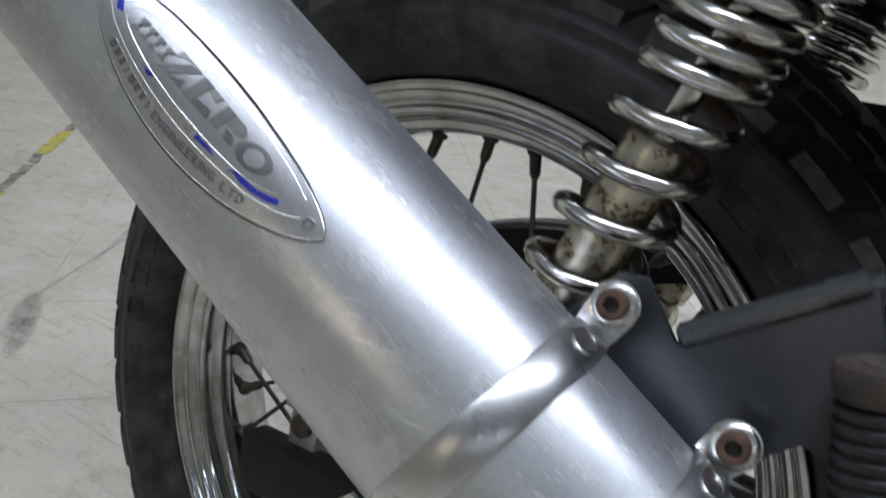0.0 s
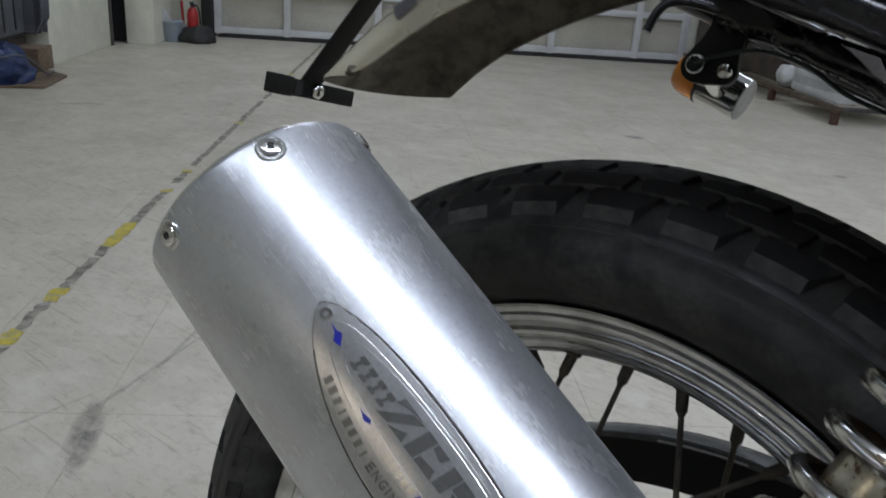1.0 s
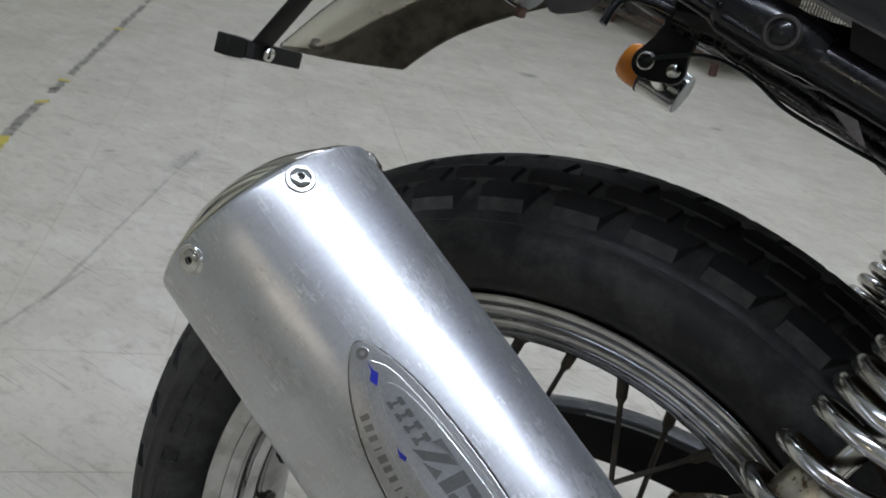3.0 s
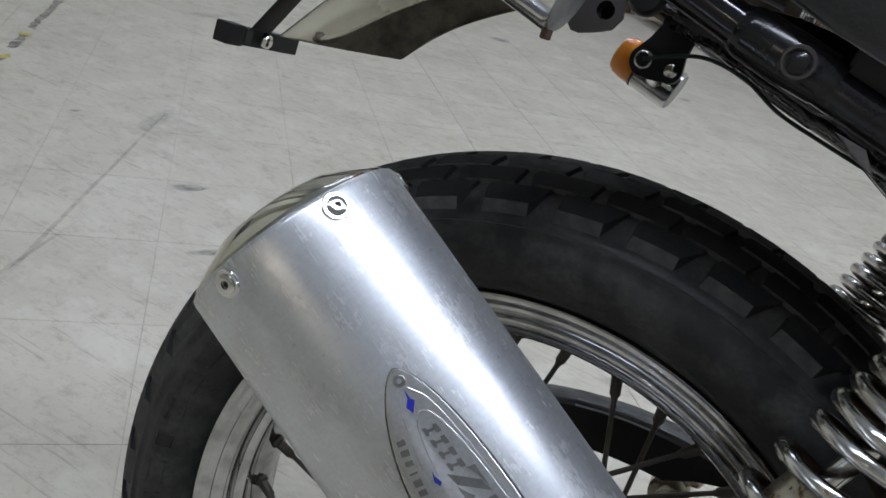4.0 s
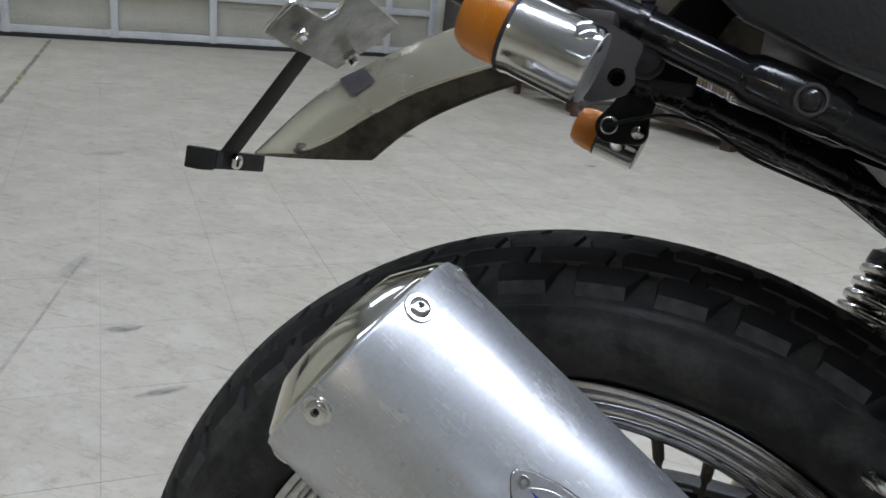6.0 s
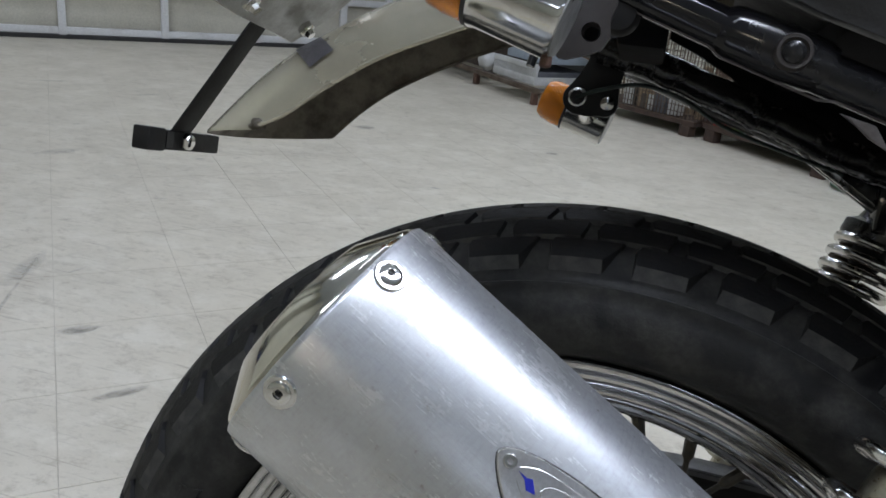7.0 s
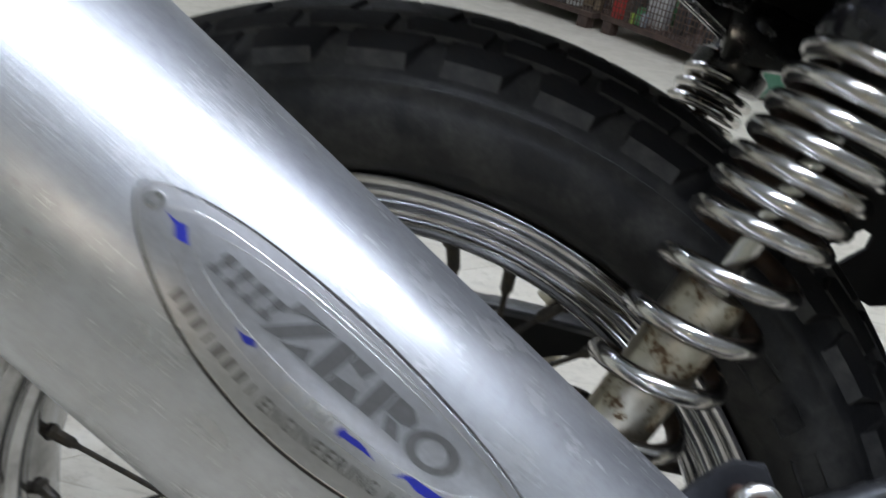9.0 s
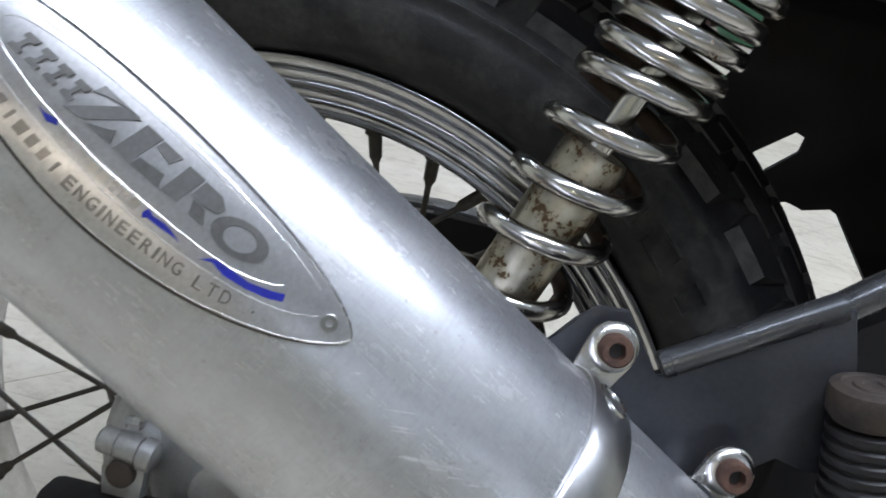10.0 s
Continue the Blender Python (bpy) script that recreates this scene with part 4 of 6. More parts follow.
def muffler_shell(bm, profile, segments=96):
    uv = bm.loops.layers.uv.new("uv")
    rings = [[bm.verts.new(on_muffler(s, 360 * k / segments, r)) for k in range(segments)] for s, r in profile]
    run = 0.0
    for (s0, r0), (s1, r1), p, q in zip(profile, profile[1:], rings, rings[1:]):
        nxt = run + math.hypot(s1 - s0, r1 - r0)
        for k in range(segments):
            f = bm.faces.new((p[k], p[(k + 1) % segments], q[(k + 1) % segments], q[k]))
            for loop, (u, v) in zip(f.loops, ((run, k), (run, k + 1), (nxt, k + 1), (nxt, k))):
                loop[uv].uv = (u, v / segments * 2 * math.pi * MUF_R)
        run = nxt
    return bm


END = -0.1185
body = [(END + 0.004, MUF_R - 0.0025), (END + 0.0008, MUF_R - 0.0020), (END, MUF_R - 0.0010), (END + 0.0006, MUF_R - 0.0002), (END + 0.0022, MUF_R)]
body += [(END + 0.0022 + (0.345 - END) * k / 40, MUF_R) for k in range(1, 41)] + [(0.36, 0.046), (0.40, 0.030), (0.43, 0.022), (0.50, 0.021)]
muffler = part("muffler", muffler_shell(B(), body), ALU, motorcycle, "polished round aluminium muffler, scratched and stained", 50)
cap = [(END + 0.003, MUF_R - 0.0022), (END - 0.0010, MUF_R - 0.0022), (END - 0.0022, MUF_R - 0.0032), (END - 0.0108, 0.0330), (END - 0.0118, 0.0312), (END - 0.0118, 0.0298), (END - 0.0124, 0.0262), (END - 0.0112, 0.0240), (END - 0.004, 0.0235), (END + 0.05, 0.0225)]
part("end_cap", muffler_shell(B(), cap), MIRROR, muffler, "shiny stainless end cap", 50)
part("outlet_bore", lathe(B(), on_muffler(END + 0.03, 0, 0), MUF_D, [(0, 0.0228), (0.004, 0.0228)], 24), DARK_GAP, muffler)


def muffler_screw(s, ang, size):
    n = (on_muffler(s, ang, 1) - on_muffler(s, ang, 0)).normalized()
    base = on_muffler(s, ang, MUF_R - 0.0006)
    part("washer", lathe(B(), base, n, [(0, size), (0.0008, size), (0.0013, size * 0.92), (0.0013, size * 0.74)], 28), CHROME, muffler)
    bm = lathe(B(), base, n, [(0.0006, size * 0.74), (0.0017, size * 0.70), (0.0022, size * 0.58), (0.0022, size * 0.30), (0.0010, size * 0.27)], 24)
    part("screw", bm, CHROME, muffler, "chromed button head screw")
    part("socket", lathe(B(), base, n, [(0.0010, size * 0.27), (0.0013, size * 0.26)], 6), DARK_GAP, muffler)


for k in range(6):
    muffler_screw(-0.1115, 38.5 - 59.5 * k, 0.0058)

# the badge: a leaf-shaped plate bent round the muffler
P0, PL, PW = 0.0140, 0.0640, 0.0169


def badge_half(t, grow=0.0):
    return (PW + grow) * max(0.0, 1 - abs(t) ** 2.1) ** 0.66 * (1 - 0.09 * max(0.0, t))


def badge_mid(t):
    return 6.4 * (1 - t * t)


def badge_at(t, w, lift):
    """t: -1 to 1 along the plate; w: -1 to 1 across it."""
    arc = badge_half(t) * w
    return on_muffler(P0 + PL * t, badge_mid(t) + math.degrees(arc / MUF_R), MUF_R + lift)


bm = B()
NT, NW = 60, 14
grid = [[bm.verts.new(badge_at(math.sin(math.pi * (i / NT - 0.5)) * 0.9995, -1 + 2 * j / NW, 0.0011)) for j in range(NW + 1)] for i in range(NT + 1)]
for i in range(NT):
    for j in range(NW):
        bm.faces.new((grid[i][j], grid[i][j + 1], grid[i + 1][j + 1], grid[i + 1][j]))
part("badge_plate", bm, PLATE, muffler, "leaf shaped etched metal badge plate", 60)
edge = [badge_at(math.sin(math.pi * (i / 60 - 0.5)) * 0.9995, -1, 0.0007) for i in range(61)] + [badge_at(math.sin(math.pi * (0.5 - i / 60)) * 0.9995, 1, 0.0007) for i in range(61)]
part("badge_border", tube(B(), edge, 0.00045, 8, closed=True), STAINLESS, muffler, "thin raised border")
# thin dark tube just outside the border, drawn as the plate's shadow
groove = [badge_at(math.sin(math.pi * (i / 60 - 0.5)) * 0.9995, -1.055, 0.0001) for i in range(61)] + [badge_at(math.sin(math.pi * (0.5 - i / 60)) * 0.9995, 1.055, 0.0001) for i in range(61)]
part("shadow_line", tube(B(), groove, 0.0006, 6, closed=True), TAB_STEEL, muffler, "dark line drawn for the shadow round the badge")


def badge_spot(a, c, lift):
    """a, c: millimetres along the muffler and round it from the plate's middle."""
    return on_muffler(P0 + a / 1000, 3.0 + math.degrees(c / 1000 / MUF_R), MUF_R + lift)


for line in ([(-54.4, 0.4), (-47.5, 4.0), (-33.7, 7.8), (-15.4, 10.3), (0, 10.8), (16.3, 9.8), (32.4, 7.6), (42.7, 4.8), (50.4, 1.3), (54, -1.5)],
             [(-46.6, -2.0), (-44.4, 0.3), (-40.0, 2.3), (-28, 4.8), (-13, 6.3), (-4, 6.5), (12.6, 6.0), (29, 4.4), (38.8, 1.2), (42.3, -1.2)],
             [(-46.6, -2.0), (-43.0, -5.9), (-27.2, -8.9), (-10, -10.0), (8, -10.2), (22, -9.6)],
             [(-56.1, -3.2), (-48.6, -7.4), (-31.5, -9.9), (-10.2, -11.2), (8, -11.4), (25, -10.6), (40, -8.9), (50, -6.7)],
             [(-20, -11.9), (0, -12.4), (18, -11.7)]):
    path = smooth_path([(a, c, 0) for a, c in line])
    part("engraved_line", tube(B(), [badge_spot(p.x, p.y, 0.0011) for p in path], 0.00013, 6), STAINLESS, muffler)
muffler_screw(-0.0455, 0.3, 0.0034)
muffler_screw(0.0713, 0.6, 0.0034)


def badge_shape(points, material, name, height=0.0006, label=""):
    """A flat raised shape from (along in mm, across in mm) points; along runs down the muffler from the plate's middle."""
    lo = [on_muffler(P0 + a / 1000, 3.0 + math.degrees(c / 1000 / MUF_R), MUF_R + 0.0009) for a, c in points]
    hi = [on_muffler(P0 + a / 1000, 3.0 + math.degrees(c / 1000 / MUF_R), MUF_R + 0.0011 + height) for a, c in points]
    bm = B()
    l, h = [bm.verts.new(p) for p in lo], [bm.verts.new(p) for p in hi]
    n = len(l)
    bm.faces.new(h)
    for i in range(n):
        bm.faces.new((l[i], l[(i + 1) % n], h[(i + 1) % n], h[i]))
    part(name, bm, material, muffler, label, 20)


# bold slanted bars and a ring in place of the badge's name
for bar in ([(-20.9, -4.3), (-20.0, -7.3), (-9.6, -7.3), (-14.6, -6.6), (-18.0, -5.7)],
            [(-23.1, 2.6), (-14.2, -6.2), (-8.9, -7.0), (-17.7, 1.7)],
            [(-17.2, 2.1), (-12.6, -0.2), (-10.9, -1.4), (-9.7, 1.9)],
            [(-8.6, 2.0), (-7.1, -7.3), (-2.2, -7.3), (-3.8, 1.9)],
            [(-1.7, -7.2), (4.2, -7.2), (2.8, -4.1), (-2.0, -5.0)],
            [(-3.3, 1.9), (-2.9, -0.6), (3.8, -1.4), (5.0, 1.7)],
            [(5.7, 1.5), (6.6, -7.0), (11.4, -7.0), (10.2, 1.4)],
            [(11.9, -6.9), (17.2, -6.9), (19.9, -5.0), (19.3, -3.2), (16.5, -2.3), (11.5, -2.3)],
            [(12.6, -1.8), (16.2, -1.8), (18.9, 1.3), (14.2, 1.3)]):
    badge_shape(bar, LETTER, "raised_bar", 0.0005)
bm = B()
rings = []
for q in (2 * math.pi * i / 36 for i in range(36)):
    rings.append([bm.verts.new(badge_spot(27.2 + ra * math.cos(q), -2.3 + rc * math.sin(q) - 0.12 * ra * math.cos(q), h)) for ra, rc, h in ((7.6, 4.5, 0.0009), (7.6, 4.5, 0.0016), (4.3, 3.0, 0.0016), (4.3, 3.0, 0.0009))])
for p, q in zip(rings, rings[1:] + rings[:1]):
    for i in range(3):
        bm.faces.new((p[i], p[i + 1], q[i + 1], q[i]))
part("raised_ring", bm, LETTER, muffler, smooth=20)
for k in range(4):
    a = -41.0 + 5.0 * k
    badge_shape([(a + 1.3, -4.6), (a + 4.6, -4.6), (a + 4.2, -3.0), (a + 3.0, -2.8), (a + 2.4, -0.6), (a + 3.4, -0.2), (a + 3.2, 0.8), (a, 0.8), (a + 0.3, -0.4), (a + 1.4, -0.8), (a + 1.9, -2.8), (a + 0.9, -3.0)], LETTER, "raised_shape", 0.0006)


def along_print(a):
    """The middle line of the fine print: how far round it lies, and its slope."""
    xs, ys = [-42, -36, -28, -14, -10, 0, 10.7, 21.9, 27.1, 32.4, 41], [9.2, 10.6, 12.3, 14.2, 14.6, 14.5, 13.6, 12.4, 11.7, 10.5, 8.2]
    return float(np.interp(a, xs, ys)), float(np.interp(a + 2, xs, ys) - np.interp(a - 2, xs, ys)) / 4


def print_bar(a, w, h, material, name="print_bar", middle=None, lift=0.0005):
    c, slope = along_print(a) if middle is None else (middle, 0.0)
    badge_shape([(a + x - slope * y, c + y + slope * x) for x, y in ((-w, -h), (w, -h), (w * 0.8, h), (-w, h))], material, name, lift)


# bars in place of the maker's name and of a worn line of print
for k in range(8):
    print_bar(-41.0 + 3.75 * k, (1.1, 1.2, 1.0, 0.4, 1.4, 1.1, 1.0, 0.4)[k], 1.5, LETTER)
for k in range(5):
    print_bar(-8.6 + 3.1 * k, 1.05, 1.3, STAINLESS, "worn_bar", 8.4 - 0.08 * k, 0.0001)


def print_letter(ch, a, width, height):
    """One raised letter bent on to the plate, a its middle."""
    cu = bpy.data.curves.new("letter", "FONT")
    cu.body, cu.size, cu.extrude, cu.offset = ch, 1.0, 0.5, 0.012
    source = bpy.data.objects.new("letter", cu)
    me = bpy.data.meshes.new_from_object(source)
    bpy.data.objects.remove(source)
    xs, ys = [v.co.x for v in me.vertices], [v.co.y for v in me.vertices]
    c, slope = along_print(a)
    for v in me.vertices:
        x = ((v.co.x - min(xs)) / (max(xs) - min(xs)) - 0.5) * width
        y = -((v.co.y - min(ys)) / (max(ys) - min(ys)) - 0.5) * height
        v.co = badge_spot(a + x - slope * y, c + y + slope * x, 0.0009 + 0.0007 * (v.co.z + 0.5))
    me.materials.clear()
    me.materials.append(LETTER)
    ob = new("letter", me)
    ob.parent = muffler
    ob.location = (0, 0, 0)


a = -10.0
for ch in "ENGINEERING LTD":
    wide = {"I": 0.8, " ": 1.6}.get(ch, 2.5)
    if ch != " ":
        print_letter(ch, a + wide / 2 - 1.25, wide, 3.3)
    a += wide + 0.98
print_bar(41.6, 0.35, 0.4, LETTER, "full_stop")
# scratches near the clamp
rr = random.Random(21)
marks = []
for s0, a0, ln, sw, count in ((0.099, 10, 0.022, 4, 3), (0.112, 14, 0.026, 4.4, 5), (0.126, 9, 0.016, 3, 2), (0.133, 22, 0.024, 4.0, 5), (0.088, 6, 0.013, 2.5, 1), (0.118, 27, 0.012, 2, 2), (0.142, 12, 0.014, 2.6, 2)):
    for k in range(count):
        size = rr.uniform(0.35, 1.0)
        marks.append((s0 + rr.uniform(-0.005, 0.005), a0 + rr.uniform(-1.8, 1.8), ln * size, sw * size * rr.uniform(0.92, 1.08)))
for s0, a0, ln, sw in marks:
    bm = B()
    n = 10
    up, dn = [], []
    for i in range(n + 1):
        t = i / n
        w = 0.00026 * math.sin(math.pi * t) * rr.uniform(0.4, 1.2)
        s, a = s0 + ln * t * 0.55, a0 - sw * 2.2 * t
        up.append(bm.verts.new(on_muffler(s + w, a, MUF_R + 0.00012)))
        dn.append(bm.verts.new(on_muffler(s - w, a, MUF_R + 0.00012)))
    for i in range(n):
        bm.faces.new((up[i], up[i + 1], dn[i + 1], dn[i]))
    part("scratch", bm, SCRATCH, muffler)
# blue enamel flashes
for pts in ([(-56.0, -2.1), (-52.4, -2.1), (-50.7, -3.0), (-47.2, 0.0), (-50.4, 0.9), (-52.6, -1.2)],
            [(-26.9, 6.2), (-24.8, 6.4), (-21.6, 5.5), (-20.7, 6.8), (-23.1, 7.7)],
            [(6.4, 8.2), (7.1, 6.6), (8.6, 7.3), (11.7, 6.8), (14.5, 7.0), (17.6, 7.8), (14.5, 7.9), (10.6, 8.4), (8.2, 8.6), (7.1, 9.4)],
            [(23.4, 7.5), (25.6, 5.4), (27.5, 4.6), (30.1, 4.4), (35.9, 3.7), (41.3, 1.6), (44.4, 0.0), (45.2, 1.8), (41.5, 3.8), (35.8, 5.6), (30.3, 6.6), (26.3, 6.1)]):
    badge_shape(pts, BLUE, "blue_flash", 0.00012, "deep blue enamel flash")


def muffler_clamp(s):
    c = part("muffler_clamp", muffler_shell(B(), [(s - 0.0085, MUF_R + 0.0002), (s - 0.0085, MUF_R + 0.0014), (s - 0.0075, MUF_R + 0.0020), (s + 0.0065, MUF_R + 0.0020), (s + 0.0075, MUF_R + 0.0014), (s + 0.0075, MUF_R + 0.0002)], 96), BAND, motorcycle, "shiny stainless band clamp", 40)
    return c


BOLT_E, BOLT_F = Vector((0.159, -0.195, 0.1845)), Vector((0.2105, -0.1915, 0.1485))
BOLT_AXIS = Vector((0.10, -0.97, 0.22)).normalized()
for s, bolt in ((0.158, BOLT_E), (0.2185, BOLT_F)):
    c = muffler_clamp(s)
    ang = -86
    root = on_muffler(s, ang, MUF_R + 0.001)
    up = MUF_D.cross(BOLT_AXIS).normalized()
    if up.dot(bolt - root) < 0:
        up = -up
    # ear: a tongue with a rounded head round the bolt
    out = []
    for i in range(13):
        a = math.pi * i / 12
        out.append(bolt + MUF_D * math.cos(a) * 0.0095 + up * math.sin(a) * 0.0095)
    tail = [root - MUF_D * 0.0078 - up * 0.004, root + MUF_D * 0.0072 - up * 0.004]
    pts = [p - BOLT_AXIS * 0.002 for p in out + tail]
    part("ear", slab(B(), pts, BOLT_AXIS * 0.0026, 0.0007), STAINLESS, c)
    # small flattened loop pressed out of the band below the ear
    loop = [on_muffler(s + 0.0052 * math.cos(q), -60 + 8.5 * math.sin(q), MUF_R + 0.0021) for q in (2 * math.pi * i / 20 for i in range(20))]
    part("loop", tube(B(), loop, 0.0007, 8, closed=True), STAINLESS, c)
    part("washer", lathe(B(), bolt, BOLT_AXIS, [(0, 0.0086), (0.0014, 0.0086), (0.0026, 0.0074), (0.0028, 0.0060)], 24), STAINLESS, c)
    part("bolt_head", lathe(B(), bolt, BOLT_AXIS, [(0.001, 0.0058), (0.0070, 0.0058), (0.0080, 0.0050), (0.0080, 0.0030), (0.0045, 0.0028)], 24), RUST, c, "rusty socket head bolt")
    part("socket", lathe(B(), bolt, BOLT_AXIS, [(0.0045, 0.0028), (0.0050, 0.0027)], 6), DARK_GAP, c)
    part("bolt_shank", lathe(B(), bolt, -BOLT_AXIS, [(0, 0.004), (0.022, 0.004)], 12), RUST, c)

# -- hanger bracket and passenger peg --
HY = -0.1785
outline = [(0.1400, 0.1760), (0.1460, 0.1860), (0.1530, 0.1925), (0.1640, 0.1935), (0.1790, 0.1715), (0.1835, 0.1760), (0.2350, 0.2120), (0.2385, 0.2130), (0.2440, 0.1960), (0.2520, 0.1640), (0.2560, 0.1500), (0.2380, 0.1500), (0.2290, 0.1530), (0.2190, 0.1440), (0.2120, 0.1340), (0.1900, 0.1280), (0.1650, 0.1360), (0.1250, 0.1620)]
DARK_RUBBER = surface("dark_peg_rubber", (0.008, 0.008, 0.009), (0.014, 0.012, 0.011), 0.5, 0.7, 0.0, 60, 400, 0.3)
SHINY_GREY = surface("shiny_grey_steel", (0.155, 0.16, 0.172), (0.125, 0.13, 0.14), 0.24, 0.32, 0.8, 40, 500, 0.06, 0.0002)
bracket = part("hanger_bracket", slab(B(), [(x, HY, z) for x, z in outline], (0, 0.0035, 0), 0.0008), SATIN, motorcycle, "satin dark grey steel hanger bracket")
part("rolled_edge", tube(B(), [(0.1812, HY + 0.0035, 0.1756), (0.2350, HY + 0.0035, 0.2130)], 0.0054, 14), SHINY_GREY, bracket)
part("rolled_edge_hole", lathe(B(), (0.1806, HY + 0.0035, 0.1752), (0.0538, 0, 0.0374), [(-0.0004, 0.0044), (0.002, 0.0044)], 14), DARK_GAP, bracket)
part("frame_loop", tube(B(), smooth_path([(0.228, HY + 0.011, 0.2000), (0.249, HY + 0.011, 0.2205), (0.30, HY + 0.014, 0.262), (0.36, HY + 0.03, 0.290)]), 0.0062, 16), SHINY_GREY, bracket, "shiny grey steel tube")
PEG_TOP, PEG_BASE = Vector((0.2450, -0.1935, 0.1930)), Vector((0.2600, -0.1940, 0.1180))
d = (PEG_TOP - PEG_BASE)
L = d.length
ribs = [(0, 0.0105)]
n = 12
for k in range(n):
    h0 = 0.004 + (L - 0.017) * k / n
    ribs += [(h0, 0.0118), (h0 + 0.0012, 0.0132), (h0 + 0.0034, 0.0132), (h0 + 0.0044, 0.0118)]
part("footpeg", lathe(B(), PEG_BASE, d, ribs, 28), DARK_RUBBER, bracket, "dark ribbed rubber passenger peg")
ribs = [(L - 0.0125, 0.0118), (L - 0.010, 0.0138), (L - 0.003, 0.0142), (L - 0.0006, 0.0134), (L, 0.0118), (L + 0.0006, 0.0100), (L - 0.0003, 0.0094), (L - 0.0003, 0.0066), (L + 0.0004, 0.0060), (L + 0.0004, 0.0036), (L - 0.0003, 0.0030), (L - 0.0002, 0.0010)]
part("peg_cap", lathe(B(), PEG_BASE, d, ribs, 28), PEG_RUBBER, bracket, "dusty brown rubber peg end")
part("peg_mount", box(B(), (0.244, -0.200, 0.108), (0.278, -0.178, 0.130), bevel=0.004), DULL_BLACK, bracket)

# black sheet added to close off the floor behind the bracket
part("bracket_back", slab(B(), [(0.276, -0.10, 0.187), (0.300, -0.10, 0.206), (0.42, -0.10, 0.206), (0.42, -0.10, 0.02), (0.250, -0.10, 0.02), (0.262, -0.10, 0.12)], (0, 0.02, 0), 0.004), DULL_BLACK, motorcycle, "dull black sheet added behind the bracket")

# -- shock absorbers --
SH_A, SH_D = Vector((0.1452, -0.1314, 0.25)), Vector((0.36277, -0.0459, 1)).normalized()


def shock(side):
    flip = Matrix.Diagonal((1, -side, 1)).to_3x3() if side > 0 else Matrix.Identity(3)

    def at(s):
        return flip @ (SH_A + SH_D * s)

    d = flip @ SH_D
    a = Vector((0, -1, 0))
    a = (a - d * a.dot(d)).normalized()
    b = d.cross(a)
    top = part("shock_absorber", lathe(B(), at(0.090), d, [(0, 0.026), (0.003, 0.0275), (0.012, 0.0275), (0.016, 0.021), (0.030, 0.018), (0.034, 0.012)], 32), BLACK, motorcycle, "rusty shock absorber with a chromed coil spring")
    turns = [-1.0, -0.55, 0, 1, 2, 3, 4, 5, 6, 7, 8, 9, 10]
    heights = [-0.094, -0.088, -0.077, -0.0478, -0.0235, 0.0012, 0.0226, 0.0338, 0.0451, 0.0564, 0.0675, 0.0784, 0.0900]
    pts = []
    for i in range(int(11 * 30) + 1):
        t = -1.0 + i / 30
        s = float(np.interp(t, turns, heights))
        q = 2 * math.pi * t
        pts.append(at(s) + (a * math.cos(q) + b * math.sin(q)) * 0.0242)
    bm = tube(B(), pts, 0.0043, 10)
    # faces towards the axis: rust brown, darkened further for the dark they mirror
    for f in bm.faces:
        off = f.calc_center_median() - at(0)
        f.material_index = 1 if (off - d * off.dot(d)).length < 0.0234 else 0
    part("coil_spring", bm, [SPRING_STEEL, SPRING_INNER], top, "chromed steel coil spring, its inner side rusty and darkened for shade", 60)
    part("damper_body", lathe(B(), at(-0.150), d, [(0, 0.010), (0.004, 0.0155), (0.034, 0.0165), (0.050, 0.0165), (0.052, 0.0150), (0.138, 0.0150), (0.1415, 0.0135), (0.142, 0.006)], 32), DAMPER_STEEL, top, "rust spotted steel damper body")
    part("spring_seat", lathe(B(), at(-0.108), d, [(0, 0.018), (0.002, 0.0265), (0.008, 0.0265), (0.0095, 0.018)], 32), DAMPER_STEEL, top)
    part("piston_rod", lathe(B(), at(-0.010), d, [(0, 0.0056), (0.105, 0.0056)], 20), CHROME, top, "bright chromed piston rod")
    part("bump_stop", lathe(B(), at(0.072), d, [(0, 0.008), (0.003, 0.012), (0.010, 0.013), (0.018, 0.013)], 20), DULL_BLACK, top)
    lo = at(-0.165)
    part("lower_eye", lathe(B(), lo - a * 0.014, a, [(0, 0.008), (0, 0.0165), (0.028, 0.0165), (0.028, 0.008)], 24), DAMPER_STEEL, top)
    hi = at(0.132)
    part("upper_eye", lathe(B(), hi - a * 0.014, a, [(0, 0.008), (0, 0.016), (0.028, 0.016), (0.028, 0.008)], 24), BLACK, top)
    part("mount_bolt", lathe(B(), hi - a * 0.02, a, [(0, 0.007), (0.046, 0.007), (0.046, 0.010), (0.054, 0.010), (0.056, 0.006)], 16), BLACK, top)
    part("mount_bolt", lathe(B(), lo - a * 0.02, a, [(0, 0.007), (0.040, 0.007), (0.040, 0.010), (0.048, 0.010)], 16), DAMPER_STEEL, top)


shock(-1)
shock(1)


